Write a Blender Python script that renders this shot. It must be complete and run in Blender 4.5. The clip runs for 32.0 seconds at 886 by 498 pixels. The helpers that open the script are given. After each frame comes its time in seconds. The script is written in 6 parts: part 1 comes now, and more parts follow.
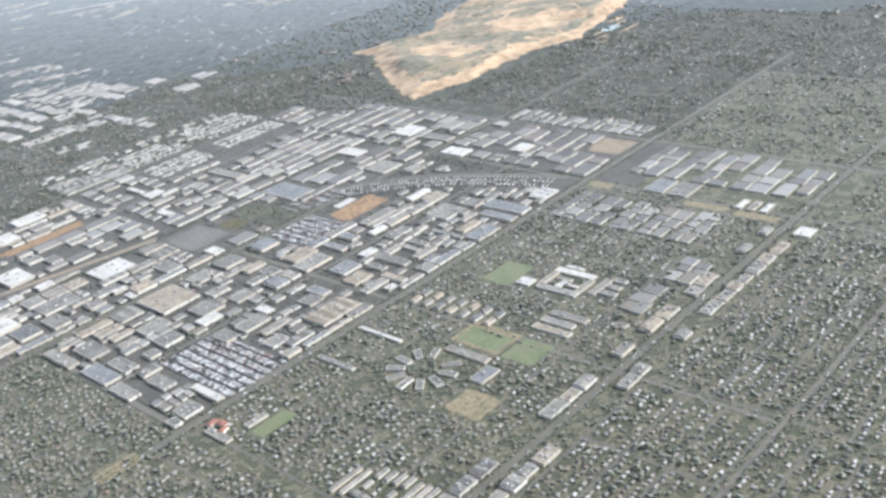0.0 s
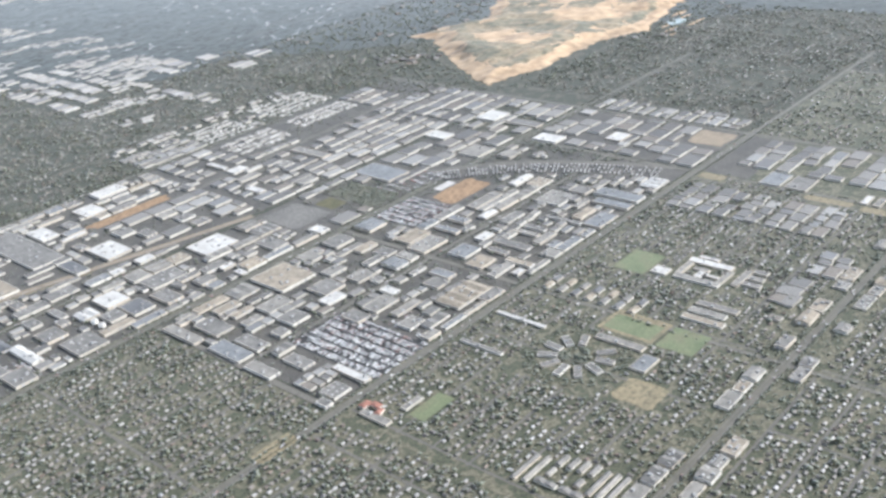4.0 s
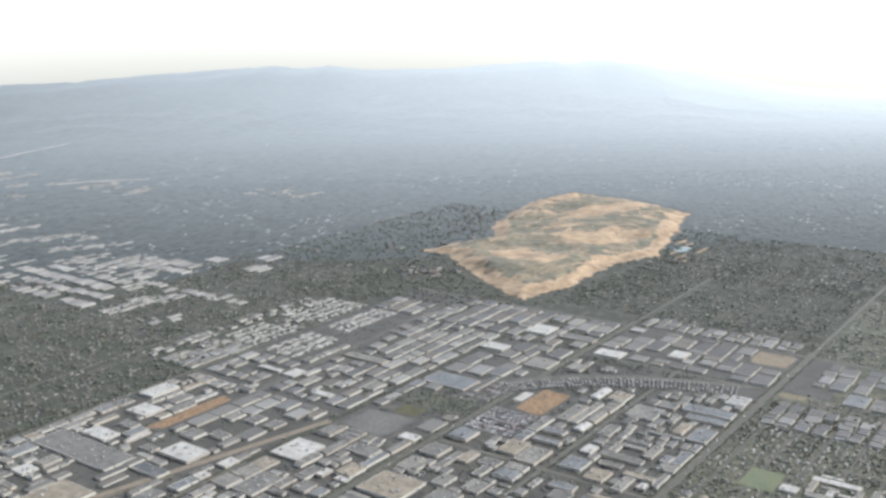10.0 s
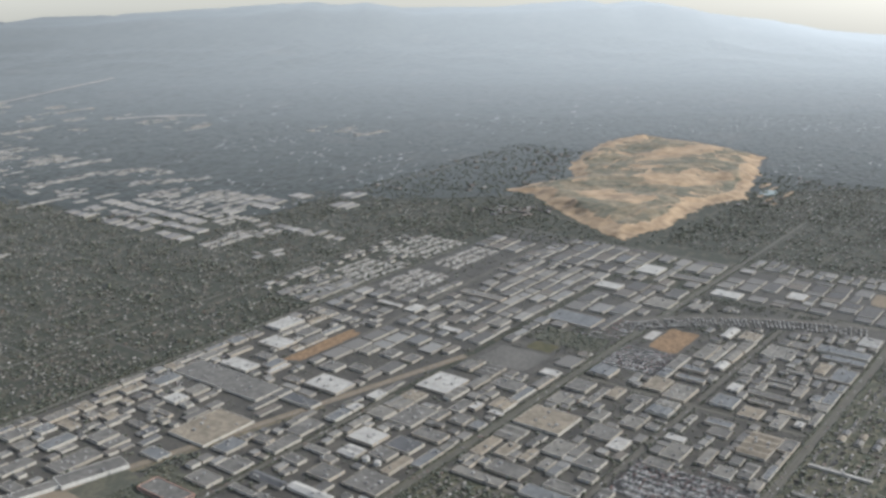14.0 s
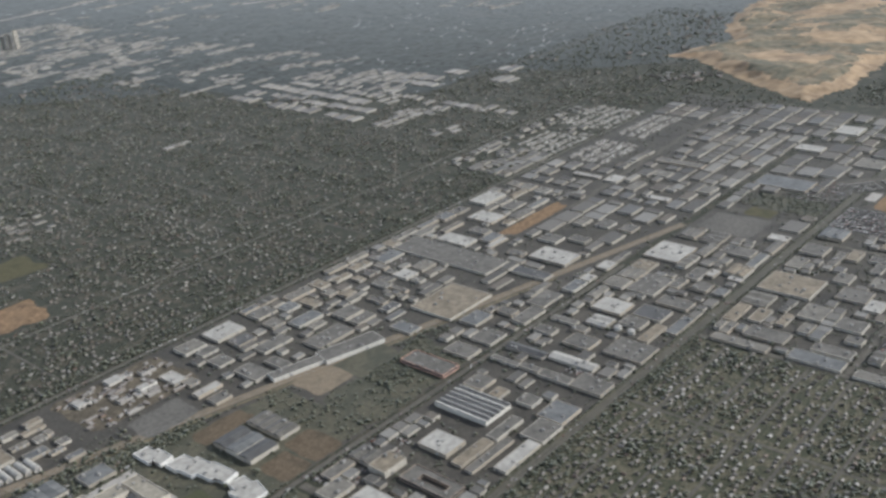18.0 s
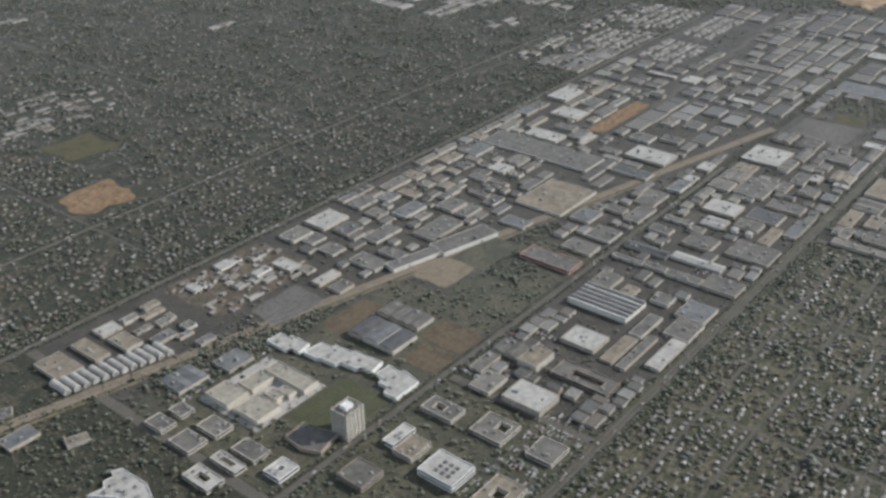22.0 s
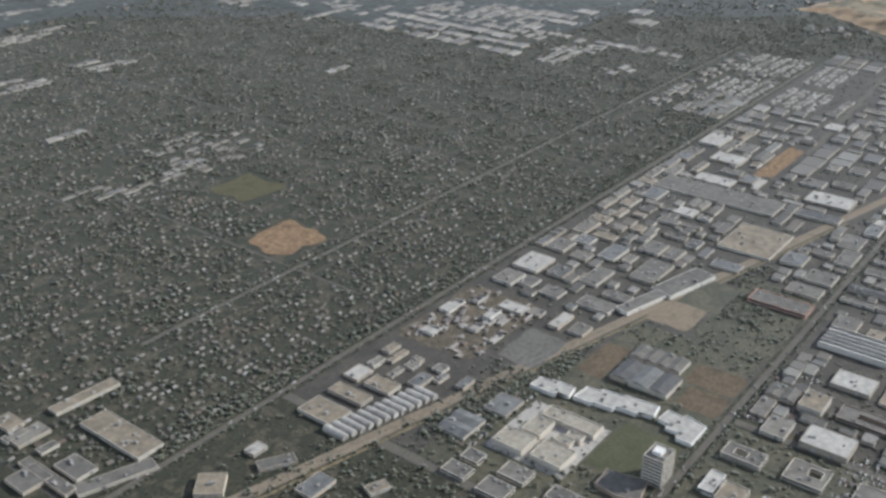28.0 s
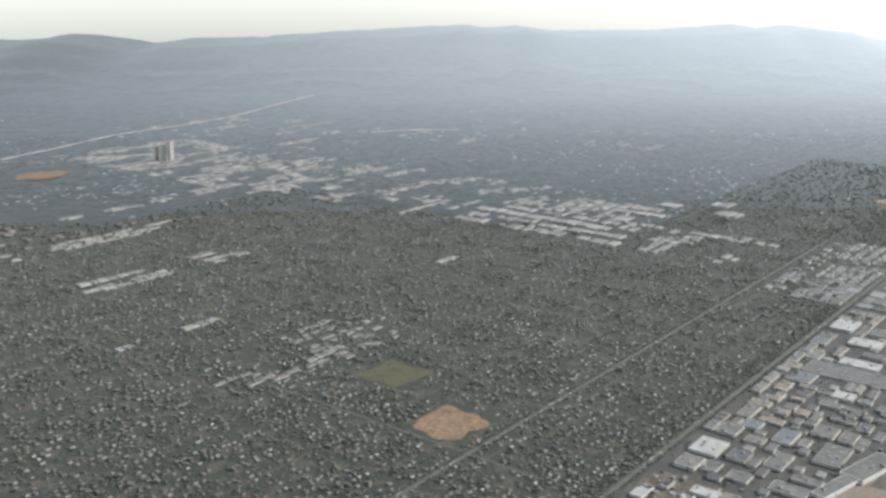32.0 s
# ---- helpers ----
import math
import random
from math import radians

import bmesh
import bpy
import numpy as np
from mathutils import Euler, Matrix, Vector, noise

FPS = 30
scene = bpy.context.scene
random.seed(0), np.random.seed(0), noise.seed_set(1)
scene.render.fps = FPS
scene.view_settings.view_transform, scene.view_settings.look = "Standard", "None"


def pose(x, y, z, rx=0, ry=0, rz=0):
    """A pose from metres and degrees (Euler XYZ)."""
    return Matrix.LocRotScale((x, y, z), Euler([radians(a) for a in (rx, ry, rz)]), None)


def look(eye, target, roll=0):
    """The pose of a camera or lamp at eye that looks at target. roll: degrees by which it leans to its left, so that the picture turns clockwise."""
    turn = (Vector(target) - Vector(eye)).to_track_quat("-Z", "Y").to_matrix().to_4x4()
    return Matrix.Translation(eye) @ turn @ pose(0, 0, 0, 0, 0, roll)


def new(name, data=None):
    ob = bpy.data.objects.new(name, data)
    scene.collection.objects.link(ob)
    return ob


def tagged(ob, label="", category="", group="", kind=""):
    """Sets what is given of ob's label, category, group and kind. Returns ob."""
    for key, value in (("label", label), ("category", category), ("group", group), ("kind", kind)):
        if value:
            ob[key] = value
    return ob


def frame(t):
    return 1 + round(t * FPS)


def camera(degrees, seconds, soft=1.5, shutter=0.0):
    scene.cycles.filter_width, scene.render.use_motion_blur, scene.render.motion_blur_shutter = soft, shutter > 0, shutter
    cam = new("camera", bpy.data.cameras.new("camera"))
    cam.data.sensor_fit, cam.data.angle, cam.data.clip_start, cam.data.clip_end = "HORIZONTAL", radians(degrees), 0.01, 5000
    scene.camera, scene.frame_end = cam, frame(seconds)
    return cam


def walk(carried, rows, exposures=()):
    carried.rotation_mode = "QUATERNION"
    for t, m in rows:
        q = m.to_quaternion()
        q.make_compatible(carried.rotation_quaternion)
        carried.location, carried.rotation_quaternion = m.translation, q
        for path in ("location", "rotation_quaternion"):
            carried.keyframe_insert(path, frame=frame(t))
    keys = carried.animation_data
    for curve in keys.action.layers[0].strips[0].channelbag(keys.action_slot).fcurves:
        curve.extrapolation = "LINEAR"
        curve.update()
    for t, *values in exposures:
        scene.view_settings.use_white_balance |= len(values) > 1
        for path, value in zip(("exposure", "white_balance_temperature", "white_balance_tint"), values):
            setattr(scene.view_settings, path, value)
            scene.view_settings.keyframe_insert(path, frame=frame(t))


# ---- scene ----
# the plan: x runs along the avenues of the grid, y across them; an aeroplane passes to the south-west
cam = camera(47.8, 32.0, soft=3.0)
PATH = [
    (0.0, (-310.5, -639.8, 434.7), (346.7, 32.3, 0.0), -8.70),
    (0.5, (-321.6, -623.6, 434.8), (339.9, 53.0, 0.0), -8.40),
    (1.0, (-332.6, -607.7, 434.7), (333.3, 73.9, 0.0), -8.20),
    (1.5, (-343.7, -591.9, 434.6), (316.0, 78.8, 0.0), -7.90),
    (2.0, (-354.8, -576.2, 434.5), (299.4, 83.0, 0.0), -7.90),
    (2.5, (-365.9, -560.7, 434.3), (285.4, 94.4, 0.0), -7.60),
    (3.0, (-377.1, -545.3, 434.1), (272.8, 107.5, 0.0), -7.30),
    (3.5, (-388.2, -529.9, 433.8), (267.7, 112.6, 0.0), -6.60),
    (5.5, (-432.6, -469.5, 432.2), (219.6, 150.9, 0.0), -4.90),
    (6.0, (-443.7, -454.6, 431.7), (205.9, 162.7, 0.0), -4.60),
    (6.5, (-454.6, -439.8, 431.2), (191.8, 171.7, 0.0), -4.50),
    (7.0, (-465.6, -424.9, 430.6), (178.6, 188.5, 0.0), -4.50),
    (7.5, (-476.5, -410.1, 429.9), (166.3, 191.5, 0.0), -3.70),
    (8.0, (-487.4, -395.4, 429.3), (244.9, 253.4, 0.0), -2.40),
    (8.5, (-498.2, -380.7, 428.6), (331.5, 322.1, 0.0), -1.80),
    (9.0, (-508.9, -365.9, 427.8), (526.5, 484.0, 0.0), -1.30),
    (9.5, (-519.6, -351.2, 427.1), (658.2, 574.5, 0.0), -1.20),
    (10.0, (-530.3, -336.5, 426.3), (944.1, 748.4, 0.0), -1.10),
    (10.5, (-540.8, -321.7, 425.4), (1244.2, 864.6, 0.0), -0.00),
    (11.0, (-551.3, -307.0, 424.6), (1354.9, 921.6, 0.0), 0.50),
    (11.5, (-561.8, -292.3, 423.7), (1353.9, 949.7, 0.0), 0.50),
    (12.0, (-572.2, -277.7, 422.8), (1030.7, 822.4, 0.0), -0.30),
    (12.5, (-582.5, -262.9, 421.8), (874.4, 714.0, 0.0), 0.00),
    (13.0, (-592.8, -248.2, 420.8), (842.8, 693.0, 0.0), 0.40),
    (13.5, (-602.9, -233.4, 419.8), (802.1, 699.8, 0.0), 0.00),
    (14.0, (-613.0, -218.7, 418.8), (532.1, 635.1, 0.0), -0.30),
    (14.5, (-623.1, -203.9, 417.8), (337.8, 679.5, 0.0), -4.10),
    (15.0, (-633.2, -189.1, 416.7), (130.6, 600.9, 0.0), -5.90),
    (15.5, (-643.1, -174.4, 415.6), (28.8, 518.3, 0.0), -5.20),
    (17.5, (-682.4, -115.1, 411.1), (35.9, 550.7, 0.0), -4.50),
    (18.0, (-692.1, -100.2, 410.0), (26.1, 546.3, 0.0), -4.10),
    (18.5, (-701.8, -85.4, 408.8), (-5.0, 534.6, 0.0), -3.80),
    (19.0, (-711.4, -70.6, 407.6), (-90.2, 506.1, 0.0), -4.00),
    (19.5, (-721.1, -55.7, 406.4), (-156.7, 462.5, 0.0), -3.50),
    (20.0, (-730.7, -41.0, 405.2), (-199.8, 435.1, 0.0), -2.90),
    (20.5, (-740.3, -26.2, 404.0), (-219.6, 432.4, 0.0), -2.60),
    (21.0, (-749.9, -11.5, 402.8), (-210.7, 450.8, 0.0), -1.90),
    (21.5, (-759.4, 3.3, 401.6), (-198.0, 465.1, 0.0), -1.10),
    (22.0, (-769.1, 18.0, 400.4), (-204.4, 478.6, 0.0), -0.70),
    (22.5, (-778.6, 32.6, 399.1), (-214.4, 485.2, 0.0), -0.40),
    (23.0, (-788.3, 47.2, 397.9), (-224.7, 492.1, 0.0), 0.20),
    (23.5, (-798.0, 61.8, 396.7), (-242.9, 501.8, 0.0), -0.00),
    (24.0, (-807.7, 76.3, 395.5), (-261.4, 509.9, 0.0), 0.30),
    (24.5, (-817.4, 90.7, 394.2), (-273.0, 520.5, 0.0), 0.10),
    (25.0, (-827.2, 105.0, 393.0), (-286.9, 533.5, 0.0), 0.10),
    (25.5, (-837.2, 119.2, 391.8), (-299.3, 542.6, 0.0), 0.40),
    (27.5, (-877.8, 175.0, 387.0), (-307.6, 629.0, 0.0), -0.00),
    (28.0, (-888.2, 188.6, 385.8), (-252.9, 669.9, 0.0), 0.60),
    (28.5, (-898.8, 202.0, 384.7), (-176.4, 727.2, 0.0), 0.80),
    (29.0, (-909.5, 215.2, 383.5), (-126.4, 827.3, 0.0), -0.30),
    (29.5, (-920.4, 228.3, 382.4), (-61.8, 934.5, 0.0), -1.00),
    (30.0, (-931.5, 241.1, 381.3), (-79.0, 964.6, 0.0), -1.20),
    (30.5, (-942.8, 253.8, 380.2), (71.4, 1063.4, 0.0), -0.20),
    (31.0, (-954.3, 266.2, 379.1), (241.4, 1229.4, 0.0), -0.80),
    (31.5, (-966.0, 278.4, 378.0), (240.9, 1198.5, 0.0), 0.30),
    (32.0, (-978.0, 290.3, 377.0), (159.1, 1179.3, 0.0), 0.10),
]
walk(cam, [(t, look(eye, spot, lean)) for t, eye, spot, lean in PATH],
     exposures=[(0.0, 1.7, 5850, 10), (7.5, 1.68, 5850, 10), (9.0, 1.44, 5950, 10), (10.5, 1.06, 6050, 9), (13.5, 0.78, 6100, 9), (15.0, 0.6, 6150, 9), (19.0, 0.54, 6150, 9), (25.5, 0.56, 6150, 9), (28.0, 0.68, 6050, 9), (29.0, 0.68, 5950, 8), (30.0, 0.86, 6050, 8), (32.0, 0.94, 6100, 8)])

# ---- world and sun ----
SUN_AZ, SUN_EL = -38.0, 30.0          # degrees: bearing of the sun in the plan, height over the horizon
world = bpy.data.worlds.new("world")
scene.world = world
world.use_nodes = True
wn, wl = world.node_tree.nodes, world.node_tree.links
sky = wn.new("ShaderNodeTexSky")
sky.sky_type = "NISHITA"
sky.sun_disc = False
sky.sun_elevation = radians(SUN_EL)
sky.sun_rotation = radians(90.0 - SUN_AZ)
sky.altitude = 300.0
sky.air_density, sky.dust_density, sky.ozone_density = 1.0, 0.35, 2.5
pale = wn.new("ShaderNodeHueSaturation")
pale.inputs["Saturation"].default_value = 0.4
wl.new(sky.outputs[0], pale.inputs["Color"])
wl.new(pale.outputs[0], wn["Background"].inputs[0])
wn["Background"].inputs[1].default_value = 0.112
sun = new("sun", bpy.data.lights.new("sun", "SUN"))
sun.data.energy, sun.data.angle, sun.data.color = 3.1, radians(0.6), (1.0, 0.93, 0.83)
sun.matrix_world = look((math.cos(radians(SUN_AZ)) * math.cos(radians(SUN_EL)), math.sin(radians(SUN_AZ)) * math.cos(radians(SUN_EL)), math.sin(radians(SUN_EL))), (0, 0, 0))


# ---- materials ----
def lin(r, g, b):
    return tuple((c / 12.92 if c <= 0.04045 else ((c + 0.055) / 1.055) ** 2.4) for c in (r / 255, g / 255, b / 255)) + (1.0,)


def mat(name, stops, rough=0.7, spec=0.5, big=0.02, small=0.6, by="noise", bump=0.0, metal=0.0, dirt=0.35, haze_sheen=0.0):
    """A surface whose colour wanders between the stops: over patches, by object or by loose piece, with finer grain and
    stains on it, and a sheen in place of haze.
    """
    m = bpy.data.materials.new(name)
    m.use_nodes = True
    n, l = m.node_tree.nodes, m.node_tree.links
    b = n["Principled BSDF"]
    b.inputs["Roughness"].default_value, b.inputs["Metallic"].default_value = rough, metal
    b.inputs["Specular IOR Level"].default_value = spec
    # bluish sheen imitates haze: it lifts surfaces seen at grazing angles
    b.inputs["Sheen Weight"].default_value, b.inputs["Sheen Roughness"].default_value = haze_sheen, 0.5
    b.inputs["Sheen Tint"].default_value = (0.88, 0.96, 1.0, 1.0)
    geo = n.new("ShaderNodeNewGeometry")
    pick = n.new("ShaderNodeValToRGB")
    e = pick.color_ramp.elements
    while len(e) < len(stops):
        e.new(0.5)
    for k, c in enumerate(stops):
        e[k].position, e[k].color = k / max(1, len(stops) - 1), (*c[:3], 1.0)
    coarse = n.new("ShaderNodeTexNoise")
    coarse.inputs["Scale"].default_value, coarse.inputs["Detail"].default_value = big, 6.0
    l.new(geo.outputs["Position"], coarse.inputs["Vector"])
    if by == "object":
        l.new(n.new("ShaderNodeObjectInfo").outputs["Random"], pick.inputs[0])
    elif by == "island":
        l.new(geo.outputs["Random Per Island"], pick.inputs[0])
    else:
        span = n.new("ShaderNodeMapRange")
        span.inputs[1].default_value, span.inputs[2].default_value = 0.3, 0.7
        l.new(coarse.outputs[0], span.inputs[0])
        l.new(span.outputs[0], pick.inputs[0])
    fine = n.new("ShaderNodeTexNoise")
    fine.inputs["Scale"].default_value, fine.inputs["Detail"].default_value = small, 5.0
    l.new(geo.outputs["Position"], fine.inputs["Vector"])
    stain = n.new("ShaderNodeMapRange")
    stain.inputs[1].default_value, stain.inputs[2].default_value = 0.3, 0.7
    stain.inputs[3].default_value, stain.inputs[4].default_value = 1.0 - dirt, 1.0 + 0.3 * dirt
    l.new(fine.outputs[0], stain.inputs[0])
    mul = n.new("ShaderNodeMix")
    mul.data_type, mul.blend_type = "RGBA", "MULTIPLY"
    mul.inputs[0].default_value = 1.0
    l.new(pick.outputs[0], mul.inputs[6])
    l.new(stain.outputs[0], mul.inputs[7])
    l.new(mul.outputs[2], b.inputs["Base Color"])
    if bump:
        bp = n.new("ShaderNodeBump")
        bp.inputs["Strength"].default_value, bp.inputs["Distance"].default_value = bump, 0.4
        l.new(fine.outputs[0], bp.inputs["Height"])
        l.new(bp.outputs[0], b.inputs["Normal"])
    return m


GROUND = mat("suburban_ground", [(0.03, 0.034, 0.021), (0.052, 0.052, 0.033), (0.036, 0.039, 0.024), (0.095, 0.083, 0.058), (0.042, 0.044, 0.028)], 0.85, 0.25, 0.06, 0.4, dirt=0.6, haze_sheen=0.08)
LAWNS = mat("gardens_hedges_and_drives", [(0.04, 0.046, 0.025), (0.075, 0.075, 0.043), (0.05, 0.055, 0.03), (0.15, 0.133, 0.088), (0.06, 0.062, 0.035), (0.11, 0.1, 0.064)], 0.85, 0.25, 0.07, 0.45, dirt=0.65, haze_sheen=0.1)
YARD = mat("industrial_yard_asphalt", [(0.046, 0.042, 0.036), (0.082, 0.074, 0.061), (0.058, 0.053, 0.045), (0.11, 0.098, 0.08)], 0.7, 0.35, 0.02, 0.3, haze_sheen=0.05)
ASPHALT = mat("worn_avenue_asphalt", [(0.088, 0.081, 0.068), (0.125, 0.114, 0.095), (0.1, 0.092, 0.077)], 0.8, 0.3, 0.05, 0.8, haze_sheen=0.06)
STREET = mat("worn_residential_street", [(0.073, 0.069, 0.058), (0.112, 0.102, 0.086), (0.083, 0.077, 0.066)], 0.8, 0.3, 0.03, 0.5, haze_sheen=0.06)
EARTH = mat("brown_earth_yard", [(0.105, 0.082, 0.056), (0.145, 0.112, 0.077), (0.085, 0.07, 0.05)], 0.9, 0.3, 0.06, 0.4)
CONCRETE = mat("pale_concrete", [(0.36, 0.34, 0.31), (0.45, 0.43, 0.4)], 0.75, 0.4, 0.05, 0.7)
GRASS = mat("watered_grass", [(0.06, 0.066, 0.032), (0.085, 0.086, 0.044)], 0.7, 0.3, 0.06, 0.5, haze_sheen=0.05)
OLIVE = mat("dry_olive_park", [(0.075, 0.075, 0.042), (0.11, 0.1, 0.056), (0.06, 0.064, 0.036)], 0.8, 0.3, 0.04, 0.4)
PITCH = mat("playing_field_grass", [(0.082, 0.104, 0.044), (0.115, 0.13, 0.06), (0.125, 0.12, 0.062)], 0.7, 0.35, 0.05, 0.5, haze_sheen=0.1)
SCRUB = mat("overgrown_lot", [(0.068, 0.066, 0.04), (0.1, 0.09, 0.056), (0.06, 0.06, 0.037), (0.085, 0.079, 0.049)], 0.75, 0.35, 0.03, 0.3, dirt=0.45, haze_sheen=0.12)
DRYGRASS = mat("dry_grass", [(0.15, 0.126, 0.074), (0.2, 0.162, 0.094), (0.125, 0.112, 0.064)], 0.85, 0.3, 0.05, 0.3, dirt=0.5, haze_sheen=0.1)
BARE = mat("bare_orange_soil", [(0.215, 0.145, 0.088), (0.275, 0.185, 0.112), (0.18, 0.125, 0.08)], 0.9, 0.3, 0.05, 0.25, dirt=0.5)
LANDFILL = mat("landfill_sand", [(0.33, 0.232, 0.142), (0.42, 0.305, 0.192), (0.29, 0.205, 0.128), (0.44, 0.33, 0.216)], 0.85, 0.3, 0.014, 0.07, dirt=0.35, haze_sheen=0.05)
MOUNDSCRUB = mat("landfill_scrub", [(0.18, 0.16, 0.108), (0.25, 0.2, 0.13), (0.13, 0.125, 0.088), (0.22, 0.18, 0.12)], 0.85, 0.3, 0.02, 0.09, dirt=0.45, haze_sheen=0.05)
LEAF = mat("olive_foliage_haze_sheen", [(0.063, 0.070, 0.040), (0.084, 0.090, 0.051), (0.071, 0.078, 0.044), (0.108, 0.106, 0.065), (0.076, 0.083, 0.050), (0.095, 0.094, 0.057), (0.058, 0.066, 0.040)], 0.6, 0.4, by="island", dirt=0.35, haze_sheen=0.25)
BARK = mat("brown_bark", [(0.1, 0.07, 0.05), (0.16, 0.12, 0.08)], 0.9, 0.2, by="object")
HOUSEWALL = mat("house_stucco", [(0.194, 0.180, 0.151), (0.272, 0.257, 0.229), (0.155, 0.136, 0.112), (0.292, 0.282, 0.267), (0.175, 0.155, 0.136)], 0.8, 0.3, by="island")
HOUSEROOF = mat("house_roof_shingle", [(0.061, 0.056, 0.048), (0.1, 0.09, 0.076), (0.15, 0.134, 0.115), (0.082, 0.061, 0.049), (0.135, 0.09, 0.065), (0.2, 0.185, 0.165), (0.075, 0.069, 0.063), (0.16, 0.14, 0.12), (0.095, 0.083, 0.071), (0.3, 0.285, 0.255), (0.11, 0.094, 0.08), (0.09, 0.08, 0.068), (0.34, 0.325, 0.3)], 0.6, 0.4, by="island", haze_sheen=0.1)
WHITEROOF = mat("white_roof_membrane", [(0.360, 0.347, 0.318), (0.450, 0.436, 0.402)], 0.6, 0.4, 0.05, 0.25, dirt=0.3)
PALEROOF = mat("pale_grey_roof", [(0.159, 0.149, 0.129), (0.219, 0.204, 0.177)], 0.7, 0.35, 0.04, 0.2, dirt=0.4, haze_sheen=0.05)
GREYROOF = mat("weathered_grey_roof", [(0.119, 0.112, 0.100), (0.172, 0.162, 0.144)], 0.7, 0.35, 0.04, 0.2, dirt=0.4, haze_sheen=0.05)
TANROOF = mat("tan_gravel_roof", [(0.210, 0.178, 0.133), (0.269, 0.230, 0.175)], 0.75, 0.3, 0.04, 0.2, dirt=0.4, haze_sheen=0.05)
DARKROOF = mat("dark_bitumen_roof", [(0.07, 0.07, 0.072), (0.12, 0.117, 0.113)], 0.6, 0.4, 0.04, 0.2, haze_sheen=0.05)
BLUEROOF = mat("blue_grey_metal_roof", [(0.129, 0.133, 0.133), (0.176, 0.179, 0.176)], 0.6, 0.4, 0.04, 0.2, dirt=0.4, haze_sheen=0.05)
ROOFS = {"white": WHITEROOF, "pale": PALEROOF, "grey": GREYROOF, "tan": TANROOF, "dark": DARKROOF, "blue": BLUEROOF}
WALLPAINT = mat("painted_tilt_up_wall", [(0.42, 0.39, 0.33), (0.5, 0.475, 0.42), (0.35, 0.32, 0.27), (0.46, 0.405, 0.33)], 0.75, 0.4, by="object", dirt=0.3)
GLASS = mat("tinted_window_band", [(0.05, 0.06, 0.075), (0.08, 0.09, 0.1)], 0.15, 0.7, by="object", dirt=0.1)
STEEL = mat("galvanised_roof_unit", [(0.22, 0.22, 0.215), (0.36, 0.355, 0.34), (0.28, 0.27, 0.26)], 0.6, 0.4, by="object")
DOOR = mat("roller_door", [(0.16, 0.16, 0.17), (0.3, 0.29, 0.28), (0.5, 0.5, 0.48)], 0.5, 0.4, by="object")
CARPAINT = mat("car_paint", [(0.6, 0.59, 0.56), (0.1, 0.1, 0.1), (0.5, 0.49, 0.46), (0.66, 0.65, 0.62), (0.16, 0.15, 0.15), (0.24, 0.12, 0.09), (0.3, 0.29, 0.28), (0.4, 0.38, 0.35)], 0.5, 0.4, by="island", dirt=0.05)
RUST = mat("rusty_yard_clutter", [(0.216, 0.158, 0.122), (0.360, 0.346, 0.324), (0.144, 0.130, 0.122), (0.432, 0.418, 0.396), (0.259, 0.216, 0.180)], 0.8, 0.3, by="island")
WATER = mat("pale_pond_water", [(0.22, 0.27, 0.26), (0.28, 0.32, 0.3)], 0.35, 0.5, dirt=0.05)
HAZE_GLOW = (0.085, 0.42)          # haze painted as emission, away from the sun and towards it


def hazed_woods():
    """Woods and hills at the end of sight, with the haze before them painted as emission: it grows with depth from 1750
    on, most towards the sun.
    """
    m = mat("distant_woods_painted_haze", [(0.026, 0.031, 0.026), (0.038, 0.041, 0.034), (0.03, 0.034, 0.028), (0.05, 0.049, 0.041)], 0.7, 0.4, 0.005, 0.03, dirt=0.4, haze_sheen=0.08)
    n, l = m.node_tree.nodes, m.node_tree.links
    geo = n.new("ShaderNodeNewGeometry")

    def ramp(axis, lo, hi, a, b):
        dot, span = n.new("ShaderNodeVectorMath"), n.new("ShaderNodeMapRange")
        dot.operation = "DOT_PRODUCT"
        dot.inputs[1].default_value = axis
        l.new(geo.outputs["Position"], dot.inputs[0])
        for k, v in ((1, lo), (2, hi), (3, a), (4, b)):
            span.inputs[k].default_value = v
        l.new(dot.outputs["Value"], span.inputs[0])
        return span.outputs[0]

    # painted haze: emission by depth times emission by bearing to the sun
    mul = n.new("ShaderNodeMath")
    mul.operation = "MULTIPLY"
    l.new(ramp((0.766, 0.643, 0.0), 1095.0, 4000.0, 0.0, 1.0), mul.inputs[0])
    l.new(ramp((0.643, -0.766, 0.0), -2300.0, 1700.0, HAZE_GLOW[0], HAZE_GLOW[1]), mul.inputs[1])
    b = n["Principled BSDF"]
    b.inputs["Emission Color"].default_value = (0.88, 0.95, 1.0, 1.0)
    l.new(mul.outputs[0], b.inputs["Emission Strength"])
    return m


HAZED_WOODS = hazed_woods()


# ---- builders ----
def link(name, bm, material, parent=None, label=""):
    me = bpy.data.meshes.new(name)
    bm.to_mesh(me)
    bm.free()
    me.materials.append(material)
    ob = new(name, me)
    ob.parent = parent
    if label:
        ob["label"] = label
    return ob


def part(name, bm, material, parent, label=""):
    return link(name, bm, material, parent, label)


def shared(name, me, parent, m, label=""):
    """One more piece on a mesh that its fellows use too."""
    ob = new(name, me)
    ob.parent, ob.matrix_local = parent, m
    if label:
        ob["label"] = label
    return ob


